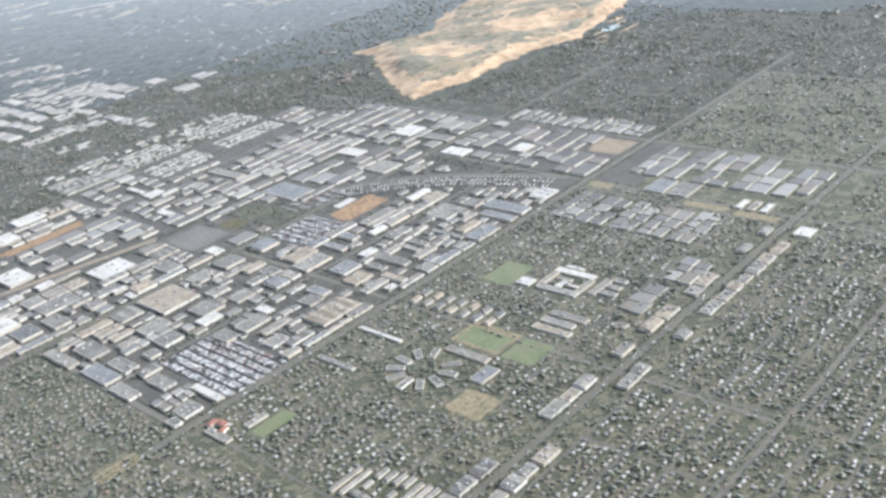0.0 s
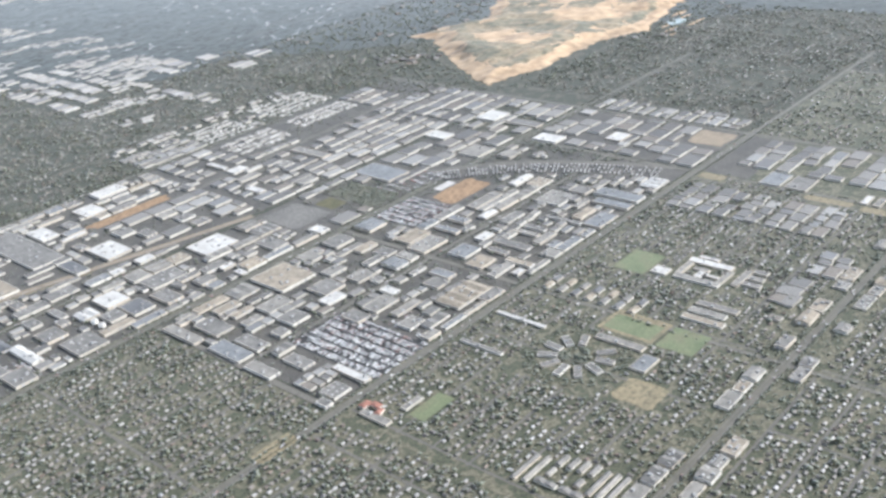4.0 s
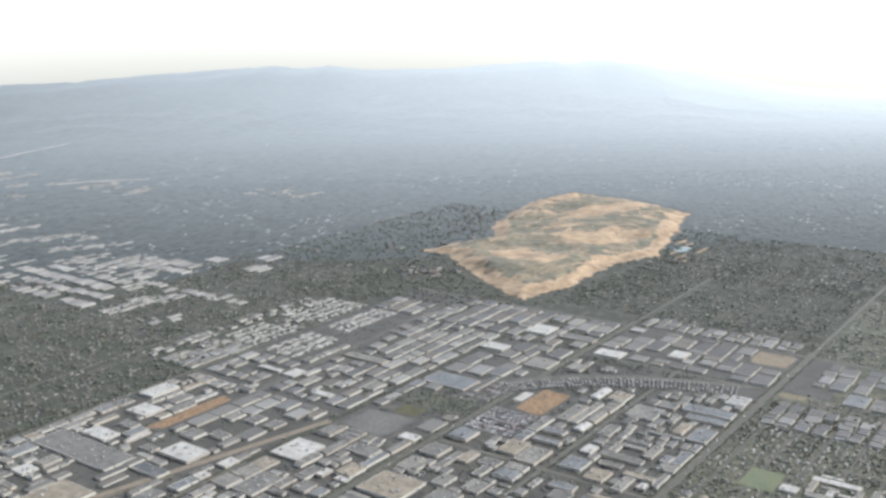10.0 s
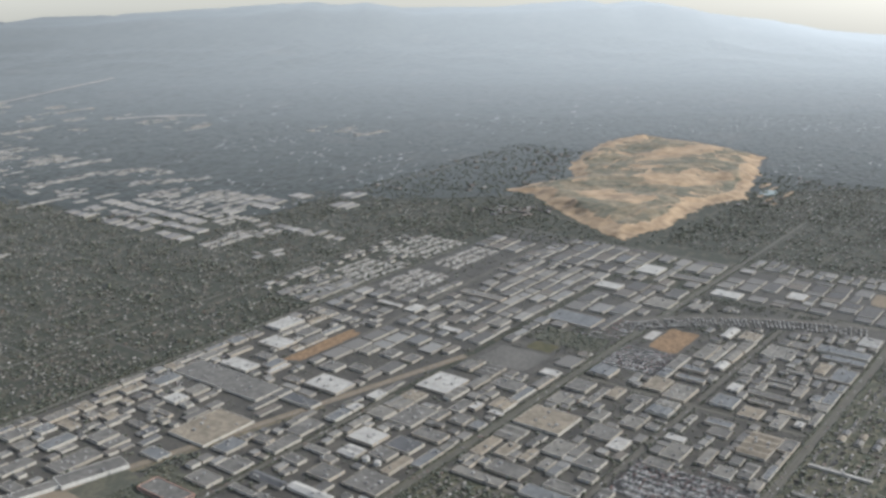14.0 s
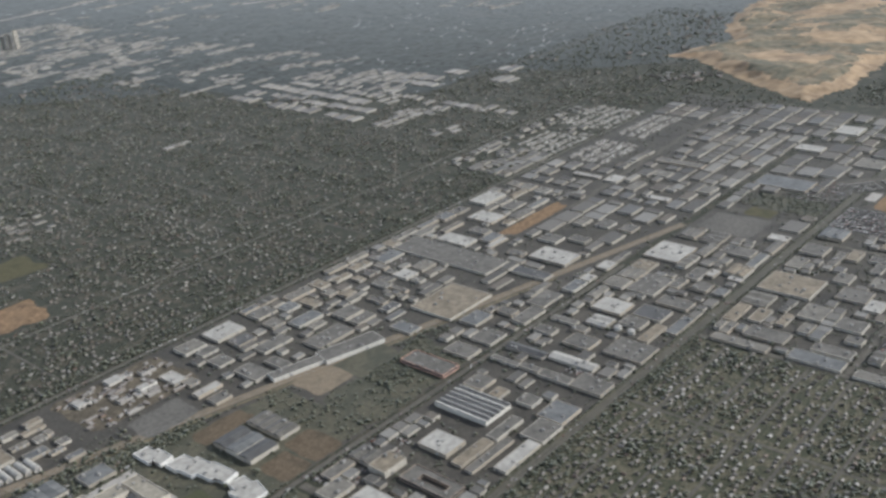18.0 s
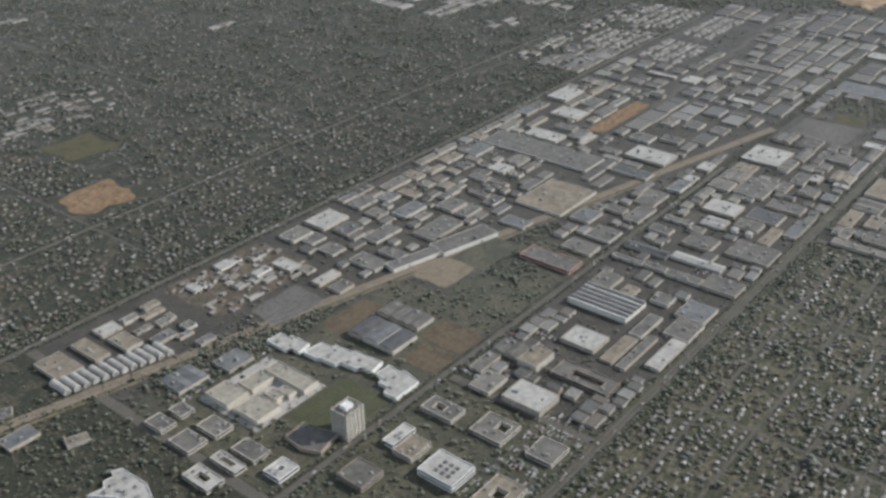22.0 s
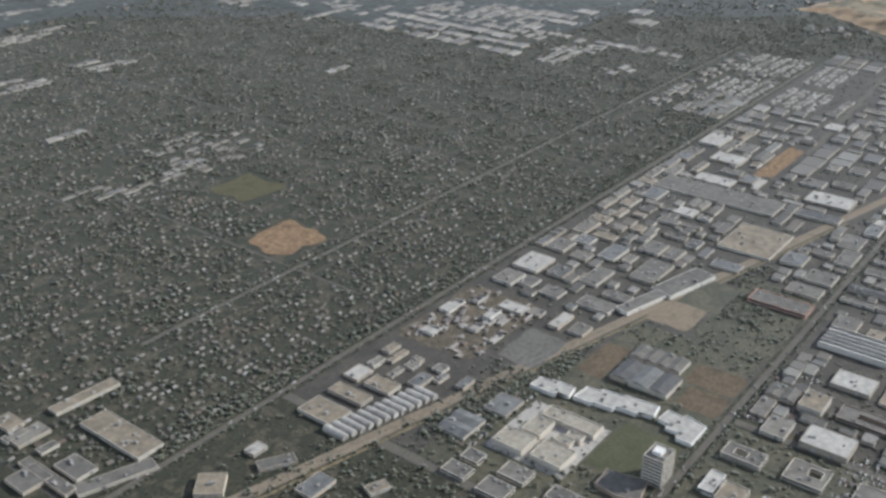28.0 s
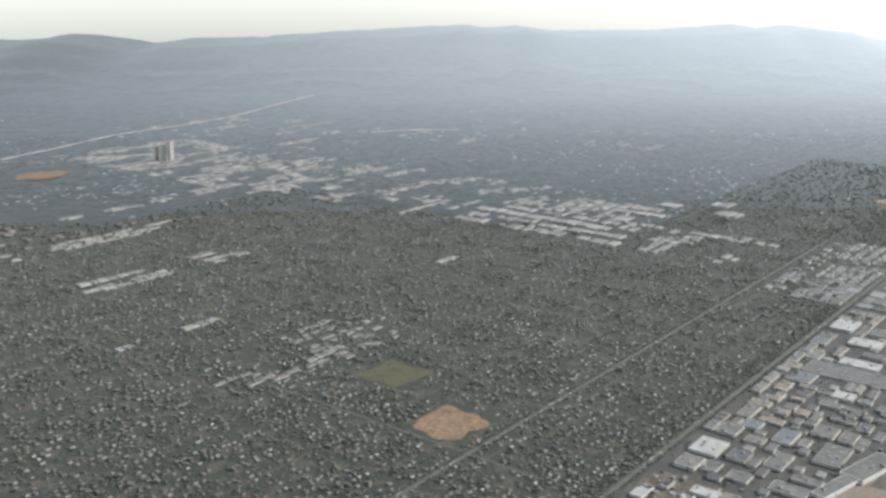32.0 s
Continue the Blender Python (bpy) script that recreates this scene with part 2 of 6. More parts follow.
def add_box(bm, x0, x1, y0, y1, z0, z1):
    v = [bm.verts.new(q) for q in ((x0, y0, z0), (x1, y0, z0), (x1, y1, z0), (x0, y1, z0), (x0, y0, z1), (x1, y0, z1), (x1, y1, z1), (x0, y1, z1))]
    for f in ((3, 2, 1, 0), (4, 5, 6, 7), (0, 1, 5, 4), (1, 2, 6, 5), (2, 3, 7, 6), (3, 0, 4, 7)):
        bm.faces.new([v[k] for k in f])
    return bm


def box(x0, x1, y0, y1, z0, z1):
    return add_box(bmesh.new(), x0, x1, y0, y1, z0, z1)


def sheet(name, material, outline, z, label, category, kind="structure", group="", thick=0.0):
    bm = bmesh.new()
    f = bm.faces.new([bm.verts.new((x, y, z)) for x, y in outline])
    if f.normal.z < 0:
        f.normal_flip()
    bmesh.ops.triangulate(bm, faces=[f])
    return tagged(link(name, bm, material), label, category, group, kind)


def rect(x0, x1, y0, y1):
    return [(x0, y0), (x1, y0), (x1, y1), (x0, y1)]


def scatter(name, verts, faces, spots, sizes, turns, materials, slots, label, category, smooth=False):
    """Many alike small pieces as one mesh of kind stuff: template triangles set down at every spot."""
    V, Fc = np.array(verts, float), np.array(faces, int)
    N = len(spots)
    spots, sizes, turns = np.asarray(spots, float), np.asarray(sizes, float), np.asarray(turns, float)
    if sizes.ndim == 1:
        sizes = np.repeat(sizes[:, None], 3, 1)
    P = V[None] * sizes[:, None, :]
    c, s = np.cos(turns)[:, None], np.sin(turns)[:, None]
    Q = np.stack([P[:, :, 0] * c - P[:, :, 1] * s, P[:, :, 0] * s + P[:, :, 1] * c, P[:, :, 2]], 2) + spots[:, None, :]
    Q = Q.reshape(-1, 3)
    I = (Fc[None] + (np.arange(N) * len(V))[:, None, None]).reshape(-1)
    me = bpy.data.meshes.new(name)
    me.vertices.add(len(Q))
    me.vertices.foreach_set("co", Q.ravel().astype(np.float32))
    me.loops.add(len(I))
    me.loops.foreach_set("vertex_index", I.astype(np.int32))
    T = len(I) // 3
    me.polygons.add(T)
    me.polygons.foreach_set("loop_start", (np.arange(T) * 3).astype(np.int32))
    me.polygons.foreach_set("material_index", np.tile(np.array(slots, np.int32), N))
    me.polygons.foreach_set("use_smooth", np.full(T, smooth))
    for m in materials:
        me.materials.append(m)
    me.update(calc_edges=True)
    return tagged(new(name, me), label, category, "", "stuff")


# the small house: four walls and a gable roof with eaves, unit footprint
HOUSE_V = [(-.5, -.5, 0), (.5, -.5, 0), (.5, .5, 0), (-.5, .5, 0), (-.5, -.5, 1), (.5, -.5, 1), (.5, .5, 1), (-.5, .5, 1), (-.5, 0, 1.6), (.5, 0, 1.6),
           (-.56, -.58, .93), (.56, -.58, .93), (.56, 0, 1.68), (-.56, 0, 1.68), (-.56, .58, .93), (.56, .58, .93)]
HOUSE_F = [(0, 1, 5), (0, 5, 4), (1, 2, 6), (1, 6, 5), (2, 3, 7), (2, 7, 6), (3, 0, 4), (3, 4, 7), (4, 8, 7), (5, 6, 9), (10, 11, 12), (10, 12, 13), (13, 12, 15), (13, 15, 14)]
HOUSE_S = [0] * 10 + [1] * 4


def clump(seed, n, lumps, flat=0.5, lift=0.85):
    """An uneven crown: n ragged lumps round a middle."""
    rnd = random.Random(seed)
    V, Fs = [], []
    for k in range(lumps):
        bm = bmesh.new()
        bmesh.ops.create_icosphere(bm, subdivisions=n, radius=1.0)
        a, r = rnd.uniform(0, 6.3), (0.0 if k == 0 else rnd.uniform(0.3, 0.62))
        w = rnd.uniform(0.42, 0.7) if lumps > 1 else 0.9
        o = Vector((r * math.cos(a), r * math.sin(a), lift * (1.0 + rnd.uniform(-0.35, 0.4))))
        base = len(V)
        for v in bm.verts:
            q = v.co * w * (1.0 + 0.7 * (rnd.random() - 0.5))
            V.append((q.x + o.x, q.y + o.y, q.z * flat + o.z))
        bm.verts.index_update()
        Fs += [tuple(base + v.index for v in f.verts) for f in bm.faces]
        bm.free()
    base = len(V)
    V += [(0.09, 0.0, 0.0), (-0.05, 0.08, 0.0), (-0.05, -0.08, 0.0), (0.05, 0.0, 0.7), (-0.03, 0.04, 0.7), (-0.03, -0.04, 0.7)]
    Fs += [(base + a, base + b, base + c) for a, b, c in ((0, 1, 4), (0, 4, 3), (1, 2, 5), (1, 5, 4), (2, 0, 3), (2, 3, 5))]
    return V, Fs


CROWNS = [clump(s, 1, 2, 0.42, 0.64) for s in (1, 2, 3)]
SMALLCROWNS = [clump(s, 1, n, 0.4, 0.55) for s, n in ((4, 1), (5, 2), (8, 1), (9, 2))]


def trees(name, spots, sizes, label, near=True):
    spots, sizes = np.asarray(spots, float), np.asarray(sizes, float)
    kinds = CROWNS if near else SMALLCROWNS
    for k, (V, Fs) in enumerate(kinds):
        pick = np.arange(len(spots)) % len(kinds) == k
        if pick.any():
            S = sizes[pick]
            scatter(name, V, Fs, spots[pick], np.stack([S, S, S * 1.05], 1), np.random.rand(pick.sum()) * 6.3, [LEAF, BARK], [0] * (len(Fs) - 6) + [1] * 6, label, "trees", True)

# ---- ground, far hills and roads ----
def toward(depth, side):
    """Plan place by distance ahead of the flight and to its right."""
    a = radians(-50.0)
    x, y = side + 289.0, depth - 655.0
    return (math.cos(a) * x - math.sin(a) * y, math.sin(a) * x + math.cos(a) * y)


def ground_z(d, s):
    rise = max(0.0, (d - 3000.0) / 1750.0)
    far = max(0.0, min(1.0, (d - 3650.0) / 1070.0))
    fold = 1.0 - abs(noise.noise(Vector((s * 0.0031, d * 0.0036, 11.0)))) * 2.0
    n = noise.fractal(Vector((s * 0.0011, d * 0.0014, 3.0)), 0.9, 2.1, 5)
    crest = float(np.interp(s, (-4200, -2960, -2840, -2600, -2392, -2214, -1860, -1600, -1270, -1080, -890, -750, -600, -430, -310, 57, 323, 480, 600, 750, 900, 1000, 1200, 1400, 1700, 2100, 4000),
                            (120, 114, 144, 126, 91, 121, 122, 147, 161, 170, 190, 172, 187, 165, 162, 168, 171, 180, 164, 187, 175, 150, 122, 92, 43, 20, 20))) + 5.0 * noise.noise(Vector((s * 0.011, 0.7, 8.0)))
    return max(rise * rise * 20.0 * (1.0 + 0.7 * n) + far * far * (crest - 18.0) + 34.0 * fold * far * (1.0 - far), -0.5) - 0.02


def terrain():
    """One ground sheet, level under the town and rising to the hills at the end of sight."""
    bm = bmesh.new()
    ds = [-2500, -1200, -400, 0, 400, 800, 1200, 1800, 2400, 2800] + [3000 + 60 * k for k in range(34)] + [5060, 5200, 5600]
    ss = [-6500, -5200] + [-4200 + 60 * k for k in range(141)] + [5300, 6500]
    grid = []
    for d in ds:
        row = []
        for s in ss:
            x, y = toward(d, s)
            z = ground_z(d, s)
            row.append(bm.verts.new((x, y, z)))
        grid.append(row)
    for a, b in zip(grid, grid[1:]):
        for k in range(len(ss) - 1):
            f = bm.faces.new((a[k], a[k + 1], b[k + 1], b[k]))
            f.smooth = True
            # from depth 1800 on the ground carries the painted haze glow
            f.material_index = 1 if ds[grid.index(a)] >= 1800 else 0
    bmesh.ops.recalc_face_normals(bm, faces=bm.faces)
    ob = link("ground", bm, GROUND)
    ob.data.materials.append(HAZED_WOODS)
    return tagged(ob, "dry suburban ground rising to low wooded hills, haze glow painted on far off", "ground", "", "structure")


terrain()
ROADS = []


def road(name, x0, x1, y0, y1, label="grey asphalt street between the blocks", z=0.12, material=None):
    ROADS.append((x0, x1, y0, y1))
    return sheet(name, material or ASPHALT, rect(x0, x1, y0, y1), z, label, "road")


AVENUES = [(0.0, -420, 720, 6.5), (0.0, 720, 1100, 5), (-250.0, -200, 720, 5.5), (-250.0, 720, 1300, 4.5), (-385.0, -200, 900, 4), (247.0, -520, 720, 5.5), (247.0, 720, 1000, 5), (367.0, -620, 90, 4.5), (117.0, 4, 700, 4.5), (620.0, -640, 560, 4.5), (745.0, -520, 900, 4), (989.0, 560, 1230, 5)]
for y, x0, x1, w in AVENUES:
    road("road", x0, x1, y - w / 2, y + w / 2, "wide grey asphalt avenue along the blocks" if w > 5 else "grey asphalt street along the blocks")
for x, y0, y1, w in ((0.0, 7, 240, 6), (240.0, -380, -8, 4.5), (240.0, 8, 240, 6), (560.0, -500, -8, 5), (560.0, 8, 240, 6), (700.0, -400, 620, 6), (-500, 252, 615, 8), (-340, 252, 362, 7)):
    road("road", x - w / 2, x + w / 2, y0, y1, "grey asphalt cross street", 0.14)
for k in range(8):
    x, y = 192 + 58.0 * k, 500 + 3.7 * k
    road("road", x, x + 58.0, y - 3.0, y + 3.0, "grey asphalt avenue through the far works", 0.15)
# pale yards under the works
for x0, x1, y0, y1, ym in ((5, 236, 8, 240, YARD), (245, 555, 8, 240, YARD), (566, 695, -60, 240, YARD), (-330, 560, 254, 362, YARD), (-330, 695, 372, 614, YARD), (-495, -330, 506, 614, YARD), (-590, -346, 254, 362, SCRUB), (-495, -330, 372, 506, SCRUB)):
    sheet("pavement" if ym is YARD else "ground_patch", ym, rect(x0, x1, y0, y1), 0.05, "stained asphalt yards between the warehouses" if ym is YARD else "dull lawns of the business park", "yard" if ym is YARD else "lawn")

# ---- warehouses ----
TAKEN = []
UNIT_ME = bpy.data.meshes.new("rooftop_unit")
ub = bmesh.new()
add_box(ub, -1, 1, -.7, .7, 0, 1.0)
add_box(ub, -.7, .7, -.5, .5, 1.0, 1.12)
ub.to_mesh(UNIT_ME)
UNIT_ME.materials.append(STEEL)
SKY_ME = bpy.data.meshes.new("skylight")
ub = bmesh.new()
add_box(ub, -.6, .6, -1.2, 1.2, 0, .3)
ub.to_mesh(SKY_ME)
SKY_ME.materials.append(WHITEROOF)
DOOR_ME = bpy.data.meshes.new("roller_door")
ub = bmesh.new()
add_box(ub, -1.1, 1.1, -.08, .08, 0, 2.4)
ub.to_mesh(DOOR_ME)
DOOR_ME.materials.append(DOOR)
WORDS = {"white": "white membrane", "pale": "pale grey", "grey": "weathered grey", "tan": "tan gravel", "dark": "dark bitumen", "blue": "blue-grey metal"}


def hall(x0, x1, y0, y1, h=5.0, roof="pale", style="flat", units=2, sky=0, doors=2, seed=0, name="warehouse", group=""):
    """A tilt-up hall: walls with a parapet, a sunken roof or low gables, roof units, skylights and roller doors."""
    rnd = random.Random(seed + int(x0 * 7 + y0 * 13))
    h *= 0.55
    TAKEN.append((x0, x1, y0, y1))
    cx, cy, w, d = (x0 + x1) / 2, (y0 + y1) / 2, x1 - x0, y1 - y0
    top = new(name)
    top.location = (cx, cy, 0.05)
    tagged(top, f"low {name.replace('_', ' ')} with pale walls and a {WORDS[roof]} roof", name.split("_")[0] if name != "office_block" else "office", group or "warehouses of the works")
    bm = bmesh.new()
    X, Y, p = w / 2, d / 2, 0.35
    add_box(bm, -X, X, -Y, -Y + p, 0, h)
    add_box(bm, -X, X, Y - p, Y, 0, h)
    add_box(bm, -X, -X + p, -Y + p, Y - p, 0, h)
    add_box(bm, X - p, X, -Y + p, Y - p, 0, h)
    part("wall", bm, WALLPAINT, top)
    if style == "flat":
        part("roof", box(-X + p, X - p, -Y + p, Y - p, h - 0.6, h - 0.22), ROOFS[roof], top)
    else:
        n = max(1, int(round((w if style == "ridge" else d) / 11)))
        for k in range(n):
            bm = bmesh.new()
            if style == "ridge":
                a, b = -X + w * k / n, -X + w * (k + 1) / n
                v = [bm.verts.new(q) for q in ((a, -Y, h), (b, -Y, h), ((a + b) / 2, -Y, h + 1.3), (a, Y, h), (b, Y, h), ((a + b) / 2, Y, h + 1.3))]
            else:
                a, b = -Y + d * k / n, -Y + d * (k + 1) / n
                v = [bm.verts.new(q) for q in ((-X, b, h), (-X, a, h), (-X, (a + b) / 2, h + 1.3), (X, b, h), (X, a, h), (X, (a + b) / 2, h + 1.3))]
            for f in ((0, 1, 2), (4, 3, 5), (1, 4, 5, 2), (3, 0, 2, 5), (3, 4, 1, 0)):
                bm.faces.new([v[q] for q in f])
            part("roof", bm, ROOFS[roof], top)
    z = h - 0.22 if style == "flat" else h + 0.5
    for k in range(units):
        s = rnd.uniform(0.8, 1.5)
        shared("rooftop_unit", UNIT_ME, top, pose(rnd.uniform(-.75, .75) * X, rnd.uniform(-.75, .75) * Y, z, 0, 0, rnd.choice((0, 90))) @ Matrix.Scale(s, 4))
    for k in range(sky):
        q = (k + 0.5) / sky
        shared("skylight", SKY_ME, top, pose((2 * q - 1) * X * 0.85, (0.4 if k % 2 else -0.4) * Y, z))
    for k in range(doors):
        q = (k + 0.7) / (doors + 0.4)
        if rnd.random() < 0.5:
            shared("roller_door", DOOR_ME, top, pose((2 * q - 1) * X * 0.9, -Y, 0))
        else:
            shared("roller_door", DOOR_ME, top, pose(-X, (2 * q - 1) * Y * 0.9, 0, 0, 0, 90))
    return top


def free(x0, x1, y0, y1, gap=1.5):
    return all(x1 + gap < a or x0 - gap > b or y1 + gap < c or y0 - gap > d for a, b, c, d in TAKEN)


FARHALLS = []


def fill(x0, x1, y0, y1, seed, rows=2, wide=(16, 38), roofs="pale pale grey tan white blue grey", green=0.0, most=3, doors=2, joined=False):
    """Fills what is left of a block with halls in rows, standing back from the streets."""
    rnd = random.Random(seed)
    depth = (y1 - y0) / rows
    for r in range(rows):
        x = x0 + 3
        while x < x1 - 12:
            w = min(rnd.uniform(*wide), x1 - 3 - x)
            a, b = x + rnd.uniform(0.5, 1.6), x + w - rnd.uniform(0.5, 2.4)
            c = y0 + r * depth + rnd.uniform(1.5, 4)
            d = y0 + (r + 1) * depth - rnd.uniform(2, 6)
            roll = rnd.random()
            roof, style = rnd.choice(roofs.split()), rnd.choice(("flat", "flat", "flat", "ridge", "cross"))
            h, u, s = rnd.uniform(3.2, 5.8), min(most, rnd.randint(1, 3)), rnd.choice((0, 0, 4, 6)) if doors else 0
            if b - a > 7 and roll > green:
                if joined:
                    for q in ((a, b, c, d), (a, b, c, (c + d) / 2), (a, b, (c + d) / 2, d)):
                        if free(*q):
                            TAKEN.append(q)
                            FARHALLS.append(((q[0] + q[1]) / 2, (q[2] + q[3]) / 2, q[1] - q[0], q[3] - q[2], h * 0.5))
                            break
                elif free(a, b, c, d):
                    hall(a, b, c, d, h, roof, style, u, s, doors, seed)
                elif free(a, b, c, (c + d) / 2):
                    hall(a, b, c, (c + d) / 2, h, roof, style, 1, 0, min(1, doors), seed)
                elif free(a, b, (c + d) / 2, d):
                    hall(a, b, (c + d) / 2, d, h, roof, style, 1, 0, min(1, doors), seed)
            x += w

# the halls of the works
hall(-243, -212, 579, 603, 5.4, "white", units=3, sky=6)
hall(-275, -252, 583, 601, 5.4, "pale", units=2, sky=0)
hall(-268, -251, 568, 581, 4.1, "grey", units=1, sky=0)
hall(-271, -255, 541, 559, 4.1, "grey", units=2, sky=0)
hall(-269, -252, 496, 525, 5.3, "grey", units=2, sky=0)
hall(-243, -232, 493, 516, 5.1, "grey", units=1, sky=0)
hall(-201, -159, 492, 514, 5.0, "grey", units=4, sky=6)
hall(-233, -201, 527, 543, 4.5, "grey", units=2, sky=0)
hall(-238, -218, 556, 572, 4.9, "dark", units=2, sky=0)
hall(-194, -171, 582, 600, 4.9, "grey", units=2, sky=0)
hall(-150, -119, 586, 599, 4.9, "pale", units=2, sky=0)
hall(-116, -102, 582, 601, 4.2, "tan", units=2, sky=0)
hall(-148, -136, 558, 579, 4.6, "tan", units=1, sky=0)
hall(-198, -183, 557, 573, 4.6, "pale", units=1, sky=0)
hall(-183, -153, 538, 554, 5.1, "blue", units=2, sky=0)
hall(-149, -126, 513, 532, 5.5, "grey", units=2, sky=0)
hall(-150, -127, 496, 509, 5.4, "grey", units=2, sky=0)
hall(-123, -111, 562, 575, 4.8, "pale", units=1, sky=0)
hall(-115, -101, 547, 559, 4.7, "tan", units=1, sky=0)
hall(-107, -99, 507, 528, 4.4, "grey", units=1, sky=0)
hall(-116, -98, 492, 503, 4.1, "dark", units=1, sky=0)
hall(-67, -42, 583, 595, 4.0, "tan", units=2, sky=0)
hall(-48, -40, 561, 577, 4.7, "pale", units=1, sky=0)
hall(-52, -44, 545, 557, 4.5, "grey", units=1, sky=0)
hall(-54, -36, 525, 544, 4.6, "white", units=2, sky=0)
hall(-53, -44, 508, 520, 5.3, "pale", units=1, sky=0)
hall(-80, -70, 528, 548, 4.8, "grey", units=1, sky=0)
hall(-77, -71, 506, 527, 4.8, "grey", units=1, sky=0)
hall(-83, -74, 561, 573, 4.4, "tan", units=1, sky=0)
hall(-137, -122, 445, 470, 4.0, "blue", units=2, sky=0)
hall(-97, -36, 433, 481, 4.5, "tan", units=5, sky=0)
hall(-3, 34, 466, 590, 4.2, "grey", "flat", units=8, sky=6)
hall(16, 31, 410, 450, 4.8, "dark", units=3, sky=0)
hall(54, 84, 412, 456, 5.5, "white", units=6, sky=6)
hall(68, 87, 372, 385, 5.0, "white", units=1, sky=0)
hall(118, 160, 324, 362, 4.3, "white", units=6, sky=6)
hall(36, 50, 372, 383, 5.3, "white", units=1, sky=0)
hall(9, 34, 372, 385, 5.2, "blue", units=2, sky=0)
hall(-94, -69, 406, 425, 5.1, "blue", units=2, sky=0)
hall(-61, -50, 391, 409, 5.4, "grey", units=1, sky=0)
hall(-68, -35, 372, 387, 5.1, "grey", units=2, sky=0)
hall(-143, -125, 375, 402, 5.2, "grey", units=2, sky=0)
hall(-114, -91, 374, 397, 4.5, "grey", units=3, sky=0)
hall(-72, -60, 341, 360, 5.4, "grey", units=1, sky=0)
hall(-45, -37, 335, 360, 4.2, "grey", units=1, sky=0)
hall(-53, -43, 320, 334, 5.1, "grey", units=1, sky=0)
hall(-77, -56, 301, 326, 5.1, "grey", units=3, sky=0)
hall(-109, -99, 324, 362, 4.7, "dark", "ridge", units=2, sky=0)
hall(-104, -93, 279, 322, 4.8, "white", "ridge", units=2, sky=0)
hall(-131, -125, 334, 361, 4.7, "grey", units=1, sky=0)
hall(-130, -123, 314, 333, 5.4, "grey", units=1, sky=0)
hall(-132, -122, 284, 313, 4.8, "grey", units=2, sky=0)
hall(-132, -111, 254, 283, 5.2, "grey", units=3, sky=0)
hall(-72, -42, 254, 290, 4.5, "grey", units=5, sky=6)
hall(-1, 22, 276, 304, 5.3, "dark", units=3, sky=0)
hall(-8, 17, 312, 342, 5.3, "white", units=3, sky=6)
hall(41, 82, 307, 335, 4.7, "grey", units=5, sky=6)
hall(66, 89, 296, 306, 4.9, "grey", units=1, sky=0)
hall(73, 91, 271, 287, 5.4, "grey", units=2, sky=0)
hall(92, 119, 289, 302, 5.1, "grey", units=2, sky=0)
hall(31, 49, 268, 299, 4.7, "grey", units=3, sky=0)
hall(-14, 21, 254, 265, 4.3, "blue", units=2, sky=0)
hall(74, 89, 254, 266, 4.5, "blue", units=1, sky=0)
hall(16, 31, 229, 235, 5.0, "pale", units=1, sky=0)
hall(165, 185, 271, 303, 4.2, "grey", units=3, sky=0)
hall(106, 122, 280, 288, 5.4, "white", units=1, sky=0)
hall(109, 117, 254, 268, 4.4, "white", units=1, sky=0)
hall(-177, -157, 335, 353, 5.4, "grey", units=2, sky=0)
hall(-178, -164, 316, 327, 4.5, "tan", units=1, sky=0)
hall(-174, -160, 288, 303, 5.4, "grey", units=1, sky=0)
hall(-181, -155, 256, 279, 5.1, "blue", units=3, sky=0)
hall(-208, -182, 254, 274, 4.8, "grey", units=2, sky=0)
hall(-302, -280, 319, 335, 9.6, "tan", units=2, sky=0)
hall(-341, -318, 290, 320, 9.0, "white", units=3, sky=0)
hall(-260, -238, 300, 327, 6.5, "white", units=3, sky=0)
hall(-251, -210, 254, 265, 4.9, "white", units=2, sky=0)
hall(-264, -216, 273, 280, 4.1, "grey", units=2, sky=0)
hall(-343, -321, 329, 345, 6.0, "pale", units=2, sky=0)
hall(-509, -489, 565, 595, 5.1, "tan", units=3, sky=0)
hall(-480, -468, 565, 595, 5.4, "tan", units=2, sky=0)
hall(-459, -442, 587, 600, 4.3, "white", units=1, sky=0)
hall(-459, -445, 559, 581, 5.1, "tan", units=2, sky=0)
hall(-441, -427, 571, 576, 4.1, "pale", units=1, sky=0)
hall(-440, -423, 548, 558, 5.0, "blue", units=1, sky=0)
hall(-426, -414, 541, 546, 4.4, "blue", units=1, sky=0)
hall(-426, -407, 583, 588, 4.3, "tan", units=1, sky=0)
hall(-414, -409, 567, 575, 5.3, "pale", units=1, sky=0)
hall(-415, -406, 547, 556, 4.2, "grey", units=1, sky=0)
hall(-422, -408, 523, 530, 4.8, "blue", units=1, sky=0)
hall(-439, -426, 589, 596, 5.3, "pale", units=1, sky=0)
hall(-418, -404, 593, 600, 4.4, "tan", units=1, sky=0)
hall(-424, -415, 566, 574, 4.3, "pale", units=1, sky=0)
hall(148, 188, 585, 610, 5.3, "white", units=4, sky=6)
hall(106, 133, 544, 578, 4.6, "white", units=4, sky=6)
hall(36, 60, 586, 599, 5.1, "pale", units=2, sky=0)
hall(41, 62, 528, 567, 4.0, "white", units=4, sky=6)
hall(63, 86, 512, 527, 4.5, "blue", units=2, sky=0)
hall(77, 90, 531, 553, 4.3, "grey", units=2, sky=0)
hall(152, 173, 455, 467, 5.0, "pale", units=2, sky=0)
